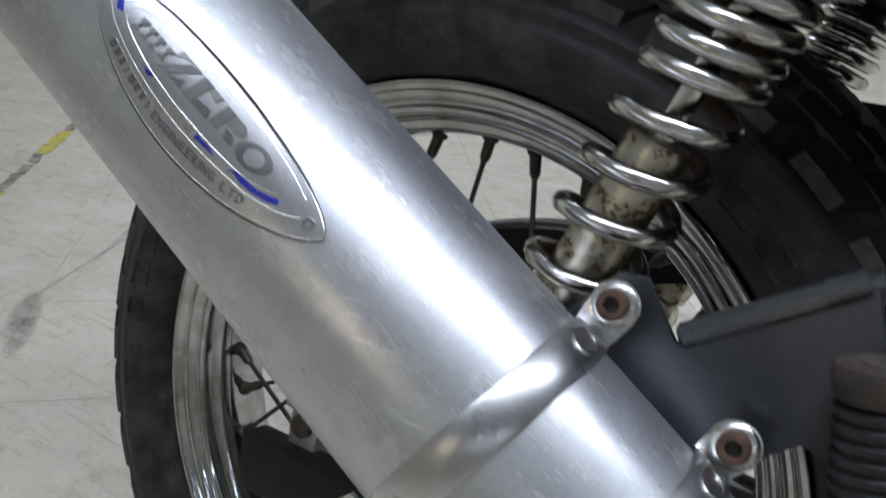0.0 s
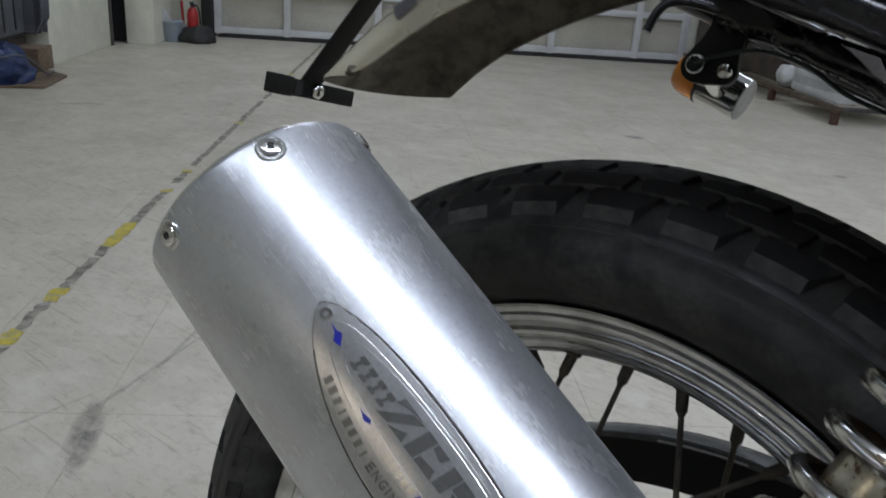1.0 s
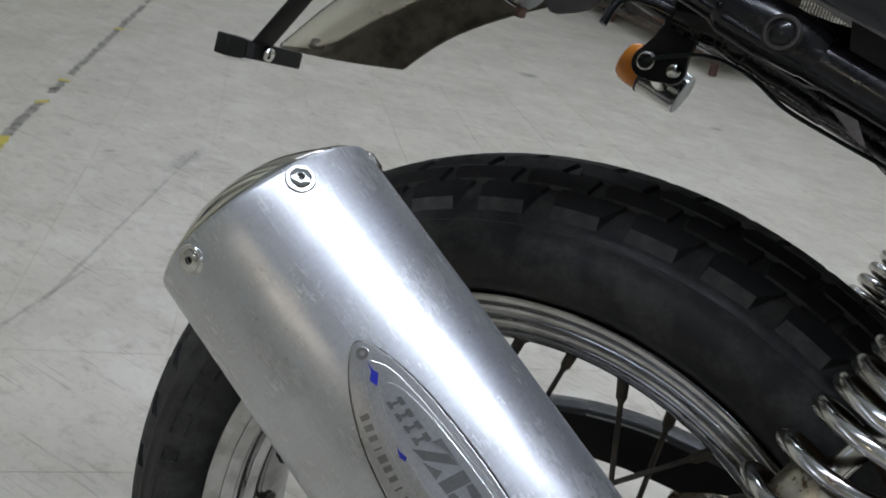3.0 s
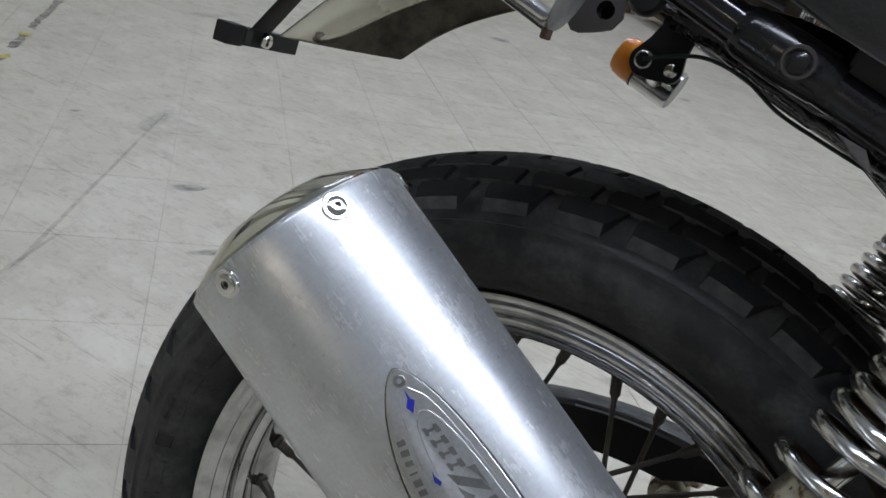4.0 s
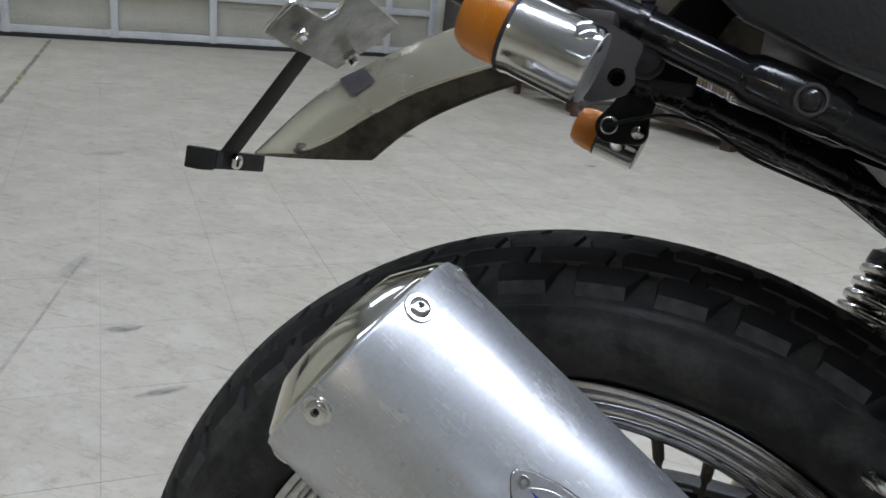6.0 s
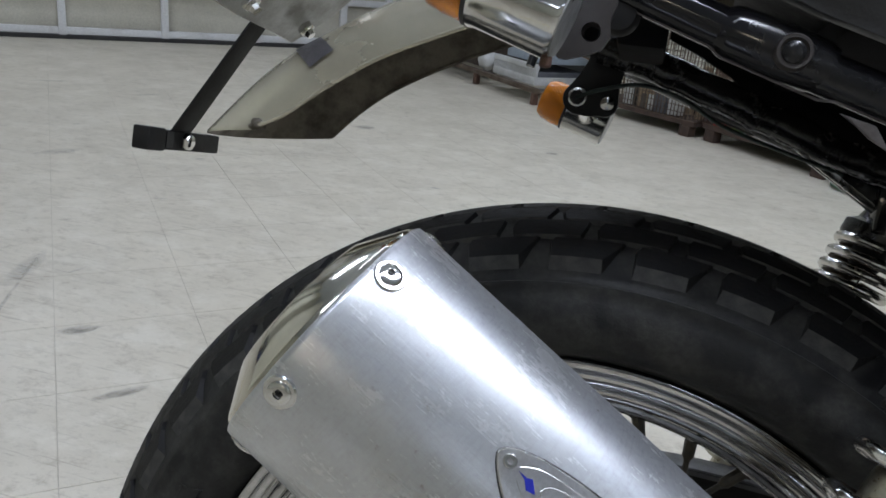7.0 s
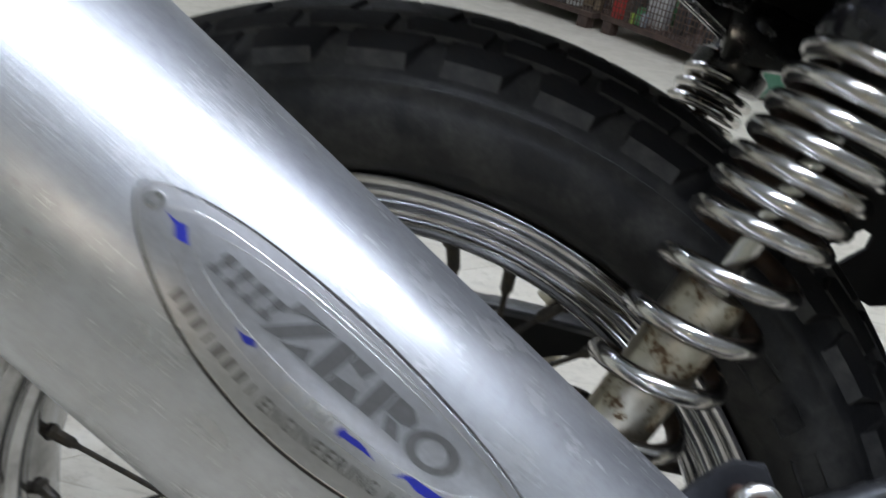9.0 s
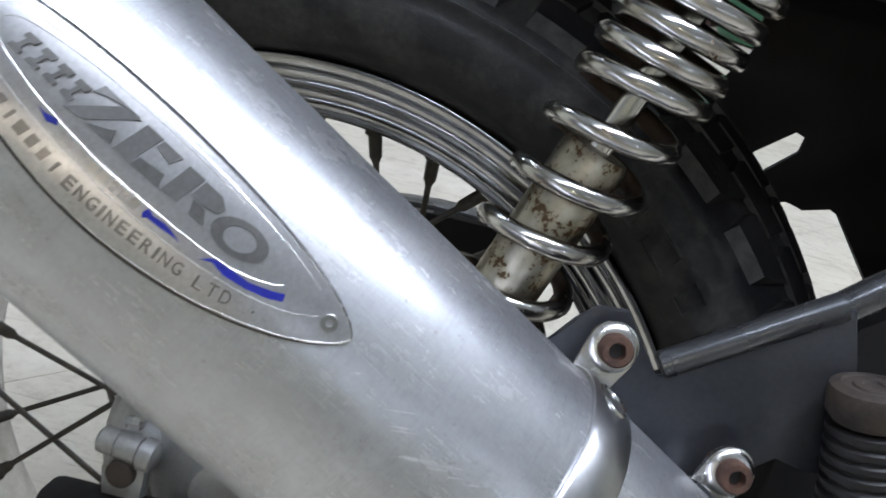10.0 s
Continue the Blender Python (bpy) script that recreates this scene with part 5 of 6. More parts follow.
# -- frame rails --
def frame_rail(side):
    y = 0.121 * side
    path = smooth_path([(-0.20, y * 0.72, 0.505), (-0.12, y * 0.95, 0.478), (-0.02, y, 0.4465), (0.035, y, 0.4285), (0.10, y, 0.4085), (0.20, y * 1.02, 0.379), (0.34, y * 1.05, 0.345), (0.45, y, 0.32)])
    r = part("frame_rail", tube(B(), path, 0.0102 if side < 0 else 0.0125, 18), BLACK, motorcycle, "gloss black steel frame rail")
    ax = Vector((0.08, 0, -0.0222)).normalized()
    part("sleeve", lathe(B(), Vector((0.026, y, 0.4315)), ax, [(0, 0.0104), (0.003, 0.0122), (0.006, 0.0128), (0.030, 0.0132), (0.046, 0.0124), (0.052, 0.0104)], 24), BLACK, r)
    part("seam", tube(B(), [(p.x, y - 0.0035, p.z - (0.0129 if 0.027 < p.x < 0.076 else 0.0101)) for p in path[12:44]], 0.0007, 5), GREY_STEEL, r)
    k = Vector((0.0574, y - 0.012, 0.4216))
    part("boss", lathe(B(), k, (0, -1, 0), [(0, 0.0083), (0.005, 0.0081), (0.0064, 0.0075), (0.0064, 0.0062), (0.005, 0.0058)], 28), TAB_STEEL if side < 0 else BLACK, r, "worn round frame boss")
    part("plug", lathe(B(), k, (0, -1, 0), [(0.003, 0.0057), (0.0058, 0.0050), (0.0070, 0.0032), (0.0074, 0.001)], 24), BLACK, r, "domed black plug")
    return r


rail_r = frame_rail(-1)
rail_l = frame_rail(1)
part("shock_bracket", box(B(), (0.165, 0.108, 0.345), (0.225, 0.128, 0.392), bevel=0.004), BLACK, rail_l)
part("shock_bracket", box(B(), (0.165, -0.128, 0.345), (0.225, -0.108, 0.392), bevel=0.004), BLACK, rail_r)
part("weld_gusset", slab(B(), [(0.0830, -0.1270, 0.3990), (0.0985, -0.1270, 0.3955), (0.1060, -0.1270, 0.3850), (0.0967, -0.1270, 0.3895), (0.0900, -0.1270, 0.3955)], (0, 0.003, 0), 0.0006), GREY_STEEL, rail_r, "bare grey gusset tip")
# bracket between the rail and the right turn signal
tab = [(-0.052, 0.4465), (-0.036, 0.4415), (-0.0195, 0.4345), (-0.0225, 0.4240), (-0.0212, 0.4165), (-0.0245, 0.4105), (-0.0310, 0.4075), (-0.0420, 0.4040), (-0.0500, 0.4120)]


def pierced_plate(outline, centre, r, y, depth, n=40):
    """A flat plate in the xz plane with one round hole through it."""
    bm = B()
    rings = []
    for k in range(n):
        a = 2 * math.pi * k / n
        c, s = math.cos(a), math.sin(a)
        far = 0.0
        for (x0, z0), (x1, z1) in zip(outline, outline[1:] + outline[:1]):
            ex, ez = x1 - x0, z1 - z0
            det = ex * s - ez * c
            if abs(det) < 1e-12:
                continue
            t = (ex * (z0 - centre[1]) - ez * (x0 - centre[0])) / det
            q = (c * (z0 - centre[1]) - s * (x0 - centre[0])) / det
            if t > 0 and 0 <= q <= 1:
                far = max(far, t)
        ring = []
        for rad, yy in ((r, y), (far, y), (far, y + depth), (r, y + depth)):
            ring.append(bm.verts.new((centre[0] + c * rad, yy, centre[1] + s * rad)))
        rings.append(ring)
    for p, q in zip(rings, rings[1:] + rings[:1]):
        for i in range(4):
            bm.faces.new((p[i], p[(i + 1) % 4], q[(i + 1) % 4], q[i]))
    return bm


part("signal_tab", pierced_plate(tab, (-0.030, 0.4180), 0.0044, -0.152, 0.003), TAB_STEEL, rail_r, "grey brown steel tab with a hole")
part("hole_sleeve", lathe(B(), (-0.030, -0.1505, 0.4180), (0, 1, 0), [(0, 0.0045), (0.006, 0.0045), (0.006, 0.0037), (0, 0.0037)], 24, False), GREY_STEEL, rail_r, "dull steel sleeve")
part("lug", lathe(B(), (-0.0208, -0.118, 0.4327), (0, -1, 0), [(0, 0.0098), (0.005, 0.0094), (0.008, 0.0078), (0.009, 0.002)], 24), DULL_BLACK, rail_r, "rounded black lug")
# black disc added behind the tab to make its hole dark
part("hole_shade", lathe(B(), (-0.030, -0.1440, 0.4180), (0, 1, 0), [(0, 0.0030), (0, 0.0048), (0.002, 0.0048)], 20), SHADED_BLACK, rail_r)
clip = part("clip", lathe(B(), Vector((-0.0288, -0.121, 0.4494)), (0.08, 0, -0.0235), [(0, 0.0104), (0, 0.0120), (0.0055, 0.0120), (0.0055, 0.0104)], 28), BLACK, rail_r, "black band clip round the rail")
part("clip_tail", box(B(), (-0.0290, -0.125, 0.4600), (-0.0215, -0.119, 0.4635), bevel=0.001), BLACK, clip)
part("tab_arm", box(B(), (-0.056, -0.150, 0.440), (-0.036, -0.118, 0.449), bevel=0.003), TAB_STEEL, rail_r)


# -- turn signals --
def turn_signal(side):
    c = Vector((-0.030, 0.1835 * side if side < 0 else 0.176, 0.4135 if side < 0 else 0.398))
    d = Vector((-0.955, 0.0, 0.295)).normalized()
    R = 0.0181 if side < 0 else 0.0180
    c = c + d * (0.008 if side < 0 else 0.006)
    H = 0.040 if side < 0 else 0.037
    body = part("turn_signal", lathe(B(), c, d, [(0.0005, 0.012), (0, R * 0.93), (0.002, R), (H - 0.005, R), (H - 0.0035, R * 1.03), (H - 0.0005, R * 1.03), (H, R * 0.9)], 40), CHROME, motorcycle, "chromed bullet turn signal with an amber lens")
    part("lens", lathe(B(), c + d * (H - 0.0002), d, [(0, R * 1.0), (0.010, R * 1.0), (0.0175, R * 0.95), (0.0225, R * 0.8), (0.0245, R * 0.5), (0.025, 0.002)], 40), AMBER, body, "ribbed amber lens")
    part("seal", lathe(B(), c + d * (H - 0.0018), d, [(0, R * 1.045), (0.002, R * 1.045)], 40), DARK_GAP, body)
    part("back_plate", lathe(B(), c - d * 0.0006, d, [(0, 0.001), (0, R * 0.90), (0.0012, R * 0.93)], 32), HUB_ALU, body, "dull zinc back plate")
    part("stud", lathe(B(), c + d * 0.018 + Vector((0, 0.018 * -side, 0.0)), (0, -side, 0.15), [(0, 0.008), (0.012, 0.0075), (0.030, 0.006)], 16), CHROME, body)
    if side < 0:
        part("screw", lathe(B(), c + d * 0.006 - Vector((0, 0, R - 0.001)), (0, 0, -1), [(0, 0.0026), (0.004, 0.0026), (0.0045, 0.0018)], 12), RUST, body)
        part("bulge", lathe(B(), c + d * 0.006 + Vector((0, -R * 0.55, R * 0.55)), (-0.2, -0.7, 0.7), [(-0.006, 0.0085), (0.001, 0.0080), (0.004, 0.0060), (0.0052, 0.002)], 20), CHROME, body)
    return body


turn_signal(-1)
sig_l = turn_signal(1)
lobe = [(-0.056 + 0.0128 * math.cos(a), 0.4135 + 0.0125 * math.sin(a)) for a in (math.pi * (0.72 + 0.90 * i / 12) for i in range(13))]
lobe += [(-0.0360 + 0.0098 * math.cos(a), 0.4115 + 0.0098 * math.sin(a)) for a in (math.pi * (1.42 + 0.62 * i / 8) for i in range(9))]
lobe += [(-0.0275, 0.424), (-0.027, 0.436), (-0.016, 0.447), (-0.012, 0.466), (-0.052, 0.466), (-0.056, 0.458), (-0.052, 0.444), (-0.057, 0.432)]
part("signal_bracket", slab(B(), [(x, 0.108, z) for x, z in lobe], (0, 0.007, 0), 0.0010), DULL_BLACK, sig_l, "black rubber covered bracket")
part("washer", lathe(B(), (-0.0575, 0.108, 0.414), (0, -1, 0), [(0, 0.0076), (0.0018, 0.0072), (0.0022, 0.0058), (-0.0005, 0.0050), (-0.0005, 0.0046)], 24, False), STAINLESS, sig_l)
# dark disc stands for the shade in the washer's hole
part("hole", lathe(B(), (-0.0575, 0.1079, 0.414), (0, -1, 0), [(0, 0.0052), (0.0004, 0.0051)], 20), DARK_GAP, sig_l)
part("bolt", lathe(B(), (-0.034, 0.108, 0.4115), (0, -1, 0), [(0, 0.0060), (0.005, 0.0052), (0.0062, 0.002)], 16), CHROME, sig_l)
part("cable", tube(B(), smooth_path([(-0.0575, 0.106, 0.414), (-0.040, 0.100, 0.421), (-0.012, 0.101, 0.428), (0.02, 0.103, 0.422), (0.05, 0.105, 0.407), (0.09, 0.110, 0.396), (0.14, 0.113, 0.384)]), 0.0016, 8), WIRE, sig_l, "thin green cable")

# -- rear fender --
FEN_W, FEN_Y = 0.0588, -0.005
CROWN = smooth_path([(-0.290, 0, 0.346), (-0.252, 0, 0.391), (-0.217, 0, 0.419), (-0.172, 0, 0.446), (-0.13, 0, 0.465), (-0.09, 0, 0.480), (-0.05, 0, 0.490)])
SKIRT_NEAR = smooth_path([(-0.236, 0, 0.3535), (-0.215, 0, 0.3648), (-0.190, 0, 0.3846), (-0.160, 0, 0.4048), (-0.125, 0, 0.4220), (-0.09, 0, 0.437), (-0.05, 0, 0.450)])
SKIRT_FAR = smooth_path([(-0.231, 0, 0.3555), (-0.210, 0, 0.378), (-0.185, 0, 0.398), (-0.150, 0, 0.4185), (-0.115, 0, 0.435), (-0.08, 0, 0.448), (-0.05, 0, 0.458)])
bm = B()
NA, NY = 48, 18


def fender_point(i, j, inner=False):
    w = -1 + 2 * j / NY
    k = min(int(i), NA - 1)
    edge = SKIRT_NEAR if w < 0 else SKIRT_FAR
    c, s = CROWN[k].lerp(CROWN[k + 1], i - k), edge[k].lerp(edge[k + 1], i - k)
    p = c.lerp(s, abs(w) ** 2.2)
    return Vector((p.x, FEN_Y + FEN_W * math.sin(w * 1.45) / math.sin(1.45), p.z - (0.0016 if inner else 0)))


top = [[bm.verts.new(fender_point(i, j)) for j in range(NY + 1)] for i in range(NA + 1)]
low = [[bm.verts.new(fender_point(i, j, True)) for j in range(NY + 1)] for i in range(NA + 1)]
for i in range(NA):
    for j in range(NY):
        bm.faces.new((top[i][j], top[i][j + 1], top[i + 1][j + 1], top[i + 1][j]))
        bm.faces.new((low[i][j], low[i + 1][j], low[i + 1][j + 1], low[i][j + 1])).material_index = 1
    for j in (0, NY):
        bm.faces.new((top[i][j], top[i + 1][j], low[i + 1][j], low[i][j]))
for j in range(NY):
    for i in (0, NA):
        bm.faces.new((top[i][j], top[i][j + 1], low[i][j + 1], low[i][j]))
fender = part("rear_fender", bm, [FENDER, UNDERSIDE], motorcycle, "short polished metal rear fender, dirty underneath", 50)
part("rolled_rim", tube(B(), [fender_point(i, 0) for i in range(0, NA + 1)], 0.0014, 6), FENDER, fender)
part("rolled_rim", tube(B(), [fender_point(i, NY) for i in range(0, NA + 1)], 0.0014, 6), UNDERSIDE, fender)
bm = B()
lift = Vector((-0.0006, -0.0010, 0.0011))
grid = [[bm.verts.new(fender_point(13.4 + 3.6 * i / 6 + 1.5 * j / 6, 5.0 - 0.6 * i / 6 - 3.4 * j / 6 + 0.9 * i * j / 36) + lift) for j in range(7)] for i in range(7)]
for i in range(6):
    for j in range(6):
        bm.faces.new((grid[i][j], grid[i][j + 1], grid[i + 1][j + 1], grid[i + 1][j]))
bmesh.ops.solidify(bm, geom=bm.faces[:], thickness=0.0006)
part("mud_clod", lumpy(heap(B(), (-0.2335, -0.0625, 0.3555), (0.0050, 0.0035, 0.0040), 3), 260, 0.0022, 5), UNDERSIDE, fender, "dried mud")
part("tape_patch", bm, PATCH, fender, "dull lilac grey tape patch")

# -- number plate holder --
holder = part("plate_holder", box(B(), (-0.322, -0.058, 0.3295), (-0.312, 0.030, 0.3430), bevel=0.0015), DULL_BLACK, motorcycle, "small black number plate holder bar")
part("end_block", box(B(), (-0.3235, -0.0600, 0.3285), (-0.3105, -0.041, 0.3440), bevel=0.0015), DULL_BLACK, holder)
part("slot", box(B(), (-0.3118, -0.039, 0.331), (-0.3112, -0.031, 0.342)), DARK_GAP, holder)
part("bolt", lathe(B(), (-0.311, -0.016, 0.3365), (1, 0, 0), [(0, 0.0062), (0.003, 0.0062), (0.005, 0.0045), (0.006, 0.002)], 6), CHROME, holder)
strut = [Vector((-0.3135, -0.034, 0.342)), Vector((-0.3135, -0.011, 0.342)), Vector((-0.262, -0.001, 0.436)), Vector((-0.262, -0.022, 0.436))]
part("strut", slab(B(), strut, (0.003, 0, 0.0015), 0.0006), DULL_BLACK, holder, "flat black strut")
al = [(-0.2585, -0.0868, 0.4277), (-0.2605, -0.0845, 0.4256), (-0.2626, -0.0543, 0.4233), (-0.2637, -0.0032, 0.4222), (-0.2654, 0.0312, 0.4204), (-0.2415, 0.0452, 0.4456), (-0.226, 0.046, 0.4620), (-0.2217, -0.050, 0.4666), (-0.2356, -0.0380, 0.4519), (-0.2425, -0.0415, 0.4447), (-0.2434, -0.046, 0.4437), (-0.2414, -0.0875, 0.4458), (-0.2430, -0.0890, 0.4440)]
alp = part("lamp_bracket", slab(B(), al, (0.0022, 0, -0.0018), 0.0006), HUB_ALU, motorcycle, "bright bent aluminium lamp bracket")
part("edge", tube(B(), [Vector(p) for p in al], 0.0013, 6, closed=True), STAINLESS, alp)
for p in ((-0.2520, -0.0640, 0.4345), (-0.252, 0.018, 0.4345)):
    part("bolt", lathe(B(), Vector(p) - Vector((-0.002, 0, 0.003)), (0.72, 0, -0.69), [(0.002, 0.0062), (0.006, 0.0062), (0.0075, 0.004), (0.011, 0.0035)], 6), CHROME, alp)
lamp = part("tail_lamp", lathe(B(), (-0.150, -0.01, 0.505), (-0.97, 0, 0.24), [(0, 0.020), (0.01, 0.034), (0.06, 0.040), (0.075, 0.042)], 32), CHROME, motorcycle, "chromed round tail lamp with a red lens")
part("lens", lathe(B(), (-0.2225, -0.01, 0.523), (-0.97, 0, 0.24), [(0, 0.042), (0.012, 0.041), (0.022, 0.034), (0.028, 0.015), (0.029, 0.002)], 32), RED_LENS, lamp, "red lens")

# -- seat, inner mudguard and the dark parts ahead of the wheel --
bm = box(B(), (0.015, -0.135, 0.448), (0.55, 0.135, 0.56))
bmesh.ops.subdivide_edges(bm, edges=bm.edges[:], cuts=4, use_grid_fill=True)
for v in bm.verts:
    k = (v.co.x - 0.015) / 0.535
    v.co.z -= 0.055 * k * (1 if v.co.z < 0.5 else 0.4)
    v.co.x -= 0.05 * max(0, (v.co.z - 0.45) / 0.11) * (1 - k) ** 2
    v.co.y *= 1 - 0.15 * max(0, (v.co.z - 0.50) / 0.06)
    if v.co.z < 0.5:
        v.co.z += 0.045 * min(1.0, max(0.0, (v.co.y + 0.132) / 0.06)) * max(0.0, 1 - k * 3)
bmesh.ops.bevel(bm, geom=[e for e in bm.edges if e.calc_face_angle(0) > 0.9], offset=0.016, segments=4, affect="EDGES")
seat = part("seat", bm, LEATHER, motorcycle, "black grained vinyl seat", 60)
part("tail_cover", slab(B(), [(x, -0.104, z) for x, z in ((-0.022, 0.452), (0.004, 0.484), (0.024, 0.522), (0.10, 0.522), (0.10, 0.500), (0.014, 0.468), (0.008, 0.445))], (0, 0.018, 0), 0.003), SHADED_BLACK, seat)
# black box added to fill the dark space under the seat
part("filler_box", box(B(), (-0.030, 0.020, 0.442), (0.002, 0.090, 0.462), bevel=0.004), SHADED_BLACK, seat, "black box filling the dark space under the seat")
part("seat_base", box(B(), (0.080, -0.118, 0.436), (0.50, 0.118, 0.452), bevel=0.004), SHADED_BLACK, seat)
skirt = [(0.0021, 0.4687), (0.0214, 0.4543), (0.0644, 0.4395), (0.20, 0.4000), (0.50, 0.3400), (0.50, 0.540), (0.02, 0.560), (-0.030, 0.545)]
part("skirt", slab(B(), [(x, -0.1385, z) for x, z in skirt], (0, 0.010, 0), 0.003), LEATHER, seat, "black vinyl seat side")
well = [(-0.062, 0.4660), (-0.060, 0.5080), (-0.020, 0.5080), (0.040, 0.4900), (0.040, 0.4660)]
inner = part("fender_well", slab(B(), [(x, 0.050, z) for x, z in well], (0, 0.004, 0), 0.001), UNDERSIDE, seat, "dusty brown inner panel under the seat")
part("wire_loom", tube(B(), smooth_path([(-0.045, 0.0475, 0.4926), (-0.020, 0.0475, 0.4842), (0.000, 0.0475, 0.4751), (0.030, 0.0475, 0.4690)]), 0.0024, 8), GUARD_GREY, inner, "pale dusty wire loom")


GUARD = [(0.190, 0.2760), (0.190, 0.2400), (0.2450, 0.2000), (0.2604, 0.2379), (0.2644, 0.24), (0.2846, 0.2581), (0.2931, 0.255), (0.2916, 0.2443), (0.2640, 0.2200), (0.2600, 0.1980), (0.2916, 0.2110), (0.3047, 0.2066), (0.322, 0.2127), (0.3288, 0.2095), (0.3736, 0.151), (0.4031, 0.1284), (0.47, 0.1413), (0.47, 0.40), (0.243, 0.395), (0.243, 0.301), (0.230, 0.281), (0.222, 0.275)]
guard = part("inner_mudguard", slab(B(), [(x, 0.105, z) for x, z in GUARD], (0, 0.005, 0), 0.001), DULL_BLACK, motorcycle, "dull black notched mudguard side ahead of the tyre")
part("airbox", box(B(), (0.41, -0.10, 0.10), (0.56, 0.100, 0.40), bevel=0.02), DULL_BLACK, guard, "dull black air box")
part("battery_tray", box(B(), (0.22, -0.100, 0.345), (0.50, 0.100, 0.420), bevel=0.012), DULL_BLACK, guard)
# dark plate added to fill the gap between left rail and seat
cover = [(0.003, 0.478), (0.003, 0.464), (0.023, 0.456), (0.053, 0.442), (0.060, 0.430), (0.10, 0.411), (0.20, 0.382), (0.34, 0.350), (0.50, 0.31), (0.50, 0.452), (0.06, 0.470)]
part("filler_plate", slab(B(), [(x, 0.100, z) for x, z in cover], (0, 0.006, 0), 0.001), SHADED_BLACK, seat)
PALE_FILM = surface("pale_film_crease", (0.62, 0.61, 0.60), (0.05, 0.05, 0.05), 0.2, 0.4, 0.0, 160, 500, 0.4, cover=(0.42, 0.56))
part("hook", tube(B(), smooth_path([(-0.015, 0.104, 0.444), (-0.060, 0.102, 0.455), (-0.084, 0.100, 0.455), (-0.092, 0.097, 0.446), (-0.0955, 0.094, 0.431)]), 0.0036, 10), BLACK, rail_l, "black lever end")
# left rail: gusset to the shock mount and a crinkled film wrapped under it
gus = [(0.085, 0.4080), (0.112, 0.3915), (0.166, 0.3590), (0.205, 0.3560), (0.225, 0.3850), (0.110, 0.4130)]
part("gusset", slab(B(), [(x, 0.116, z) for x, z in gus], (0, 0.006, 0), 0.001), BLACK, rail_l)
part("gusset_edge", slab(B(), [(0.085, 0.1150, 0.4088), (0.112, 0.1150, 0.3923), (0.166, 0.1150, 0.3598), (0.1690, 0.1125, 0.3632), (0.115, 0.1125, 0.3962), (0.087, 0.1125, 0.4122)], (0, -0.0012, 0.0004), 0.0004), STAINLESS, rail_l, "pale bare steel flange")
centre = smooth_path([(-0.045, 0.108, 0.4535), (-0.02, 0.107, 0.4480), (0.007, 0.106, 0.4410), (0.028, 0.106, 0.4340), (0.056, 0.106, 0.4255), (0.085, 0.107, 0.4160), (0.105, 0.107, 0.4095), (0.125, 0.108, 0.4010), (0.150, 0.108, 0.3955), (0.175, 0.108, 0.3900)], 18)
bm = B()
rings = []
for i, p in enumerate(centre):
    d = (centre[min(i + 1, len(centre) - 1)] - centre[max(i - 1, 0)]).normalized()
    side = Vector((0, 1, 0))
    up = side.cross(d)
    ring = []
    for k in range(22):
        q = 2 * math.pi * k / 22
        out = side * math.cos(q) - up * math.sin(q)
        at = Vector((p.x * 70, math.cos(q) * 1.6, math.sin(q) * 1.6))
        sag = max(0.0, -out.z) * (0.0002 + 0.0022 * max(0.0, noise.noise(Vector((p.x * 60, 5.0, 0)))))
        r = 0.0120 + 0.0007 * noise.noise(at) + 0.0007 * abs(noise.noise(at * 2.6)) + sag
        ring.append(bm.verts.new(p + out * r))
    rings.append(ring)
for p, q in zip(rings, rings[1:]):
    for k in range(22):
        bm.faces.new((p[k], p[(k + 1) % 22], q[(k + 1) % 22], q[k]))
bm.faces.new(rings[0]), bm.faces.new(rings[-1])
folds = [[v.co.copy() for v in ring] for ring in rings]
hem = [min(ring, key=lambda v: v.co.z).co + Vector((0, -0.0020, 0.0004)) for ring in rings[40::2]]
part("film_wrap", bm, WRAP, rail_l, "crinkled dusty black film wrapped round the rail", 35)
part("film_edge", tube(B(), hem, lambda t: 0.0004 + 0.0009 * abs(noise.noise(Vector((t * 26, 1.5, 0)))), 5), PALE_FILM, rail_l, "pale creased film edge")
for k, (first, last) in ((4, (44, 110)), (2, (70, 150)), (8, (96, 158))):
    low = [rings_at[(min(range(22), key=lambda i: rings_at[i].z) + k) % 22] for rings_at in folds[first:last:2]]
    part("film_crease", tube(B(), [p + Vector((0, -0.0007, 0)) for p in low], lambda t: 0.0002 + 0.0006 * max(0.0, noise.noise(Vector((t * 17 + k, 4.5, 0)))), 5), PALE_FILM, rail_l, "pale film crease")

# -- swingarm, brake panel and chain guard --
swing = part("swingarm", box(B(), (-0.105, -0.104, -0.048), (0.52, -0.080, -0.006), pose(0, 0, 0, 0, -2, 0), bevel=0.006), DULL_BLACK, motorcycle, "dull black box section swingarm")
part("swingarm_tube", box(B(), (-0.12, 0.088, -0.042), (0.52, 0.112, -0.002), pose(0, 0, 0, 0, -2, 0), bevel=0.006), SATIN, swing)
part("axle_nut", lathe(B(), (0, -0.104, -0.024), (0, -1, 0), [(0, 0.016), (0.004, 0.016), (0.004, 0.012), (0.016, 0.012), (0.018, 0.009)], 6), STAINLESS, swing)
part("shock_stud", lathe(B(), (0.085, -0.080, 0.018), (0, -1, 0), [(0, 0.010), (0.06, 0.010), (0.062, 0.006)], 16), SATIN, swing)
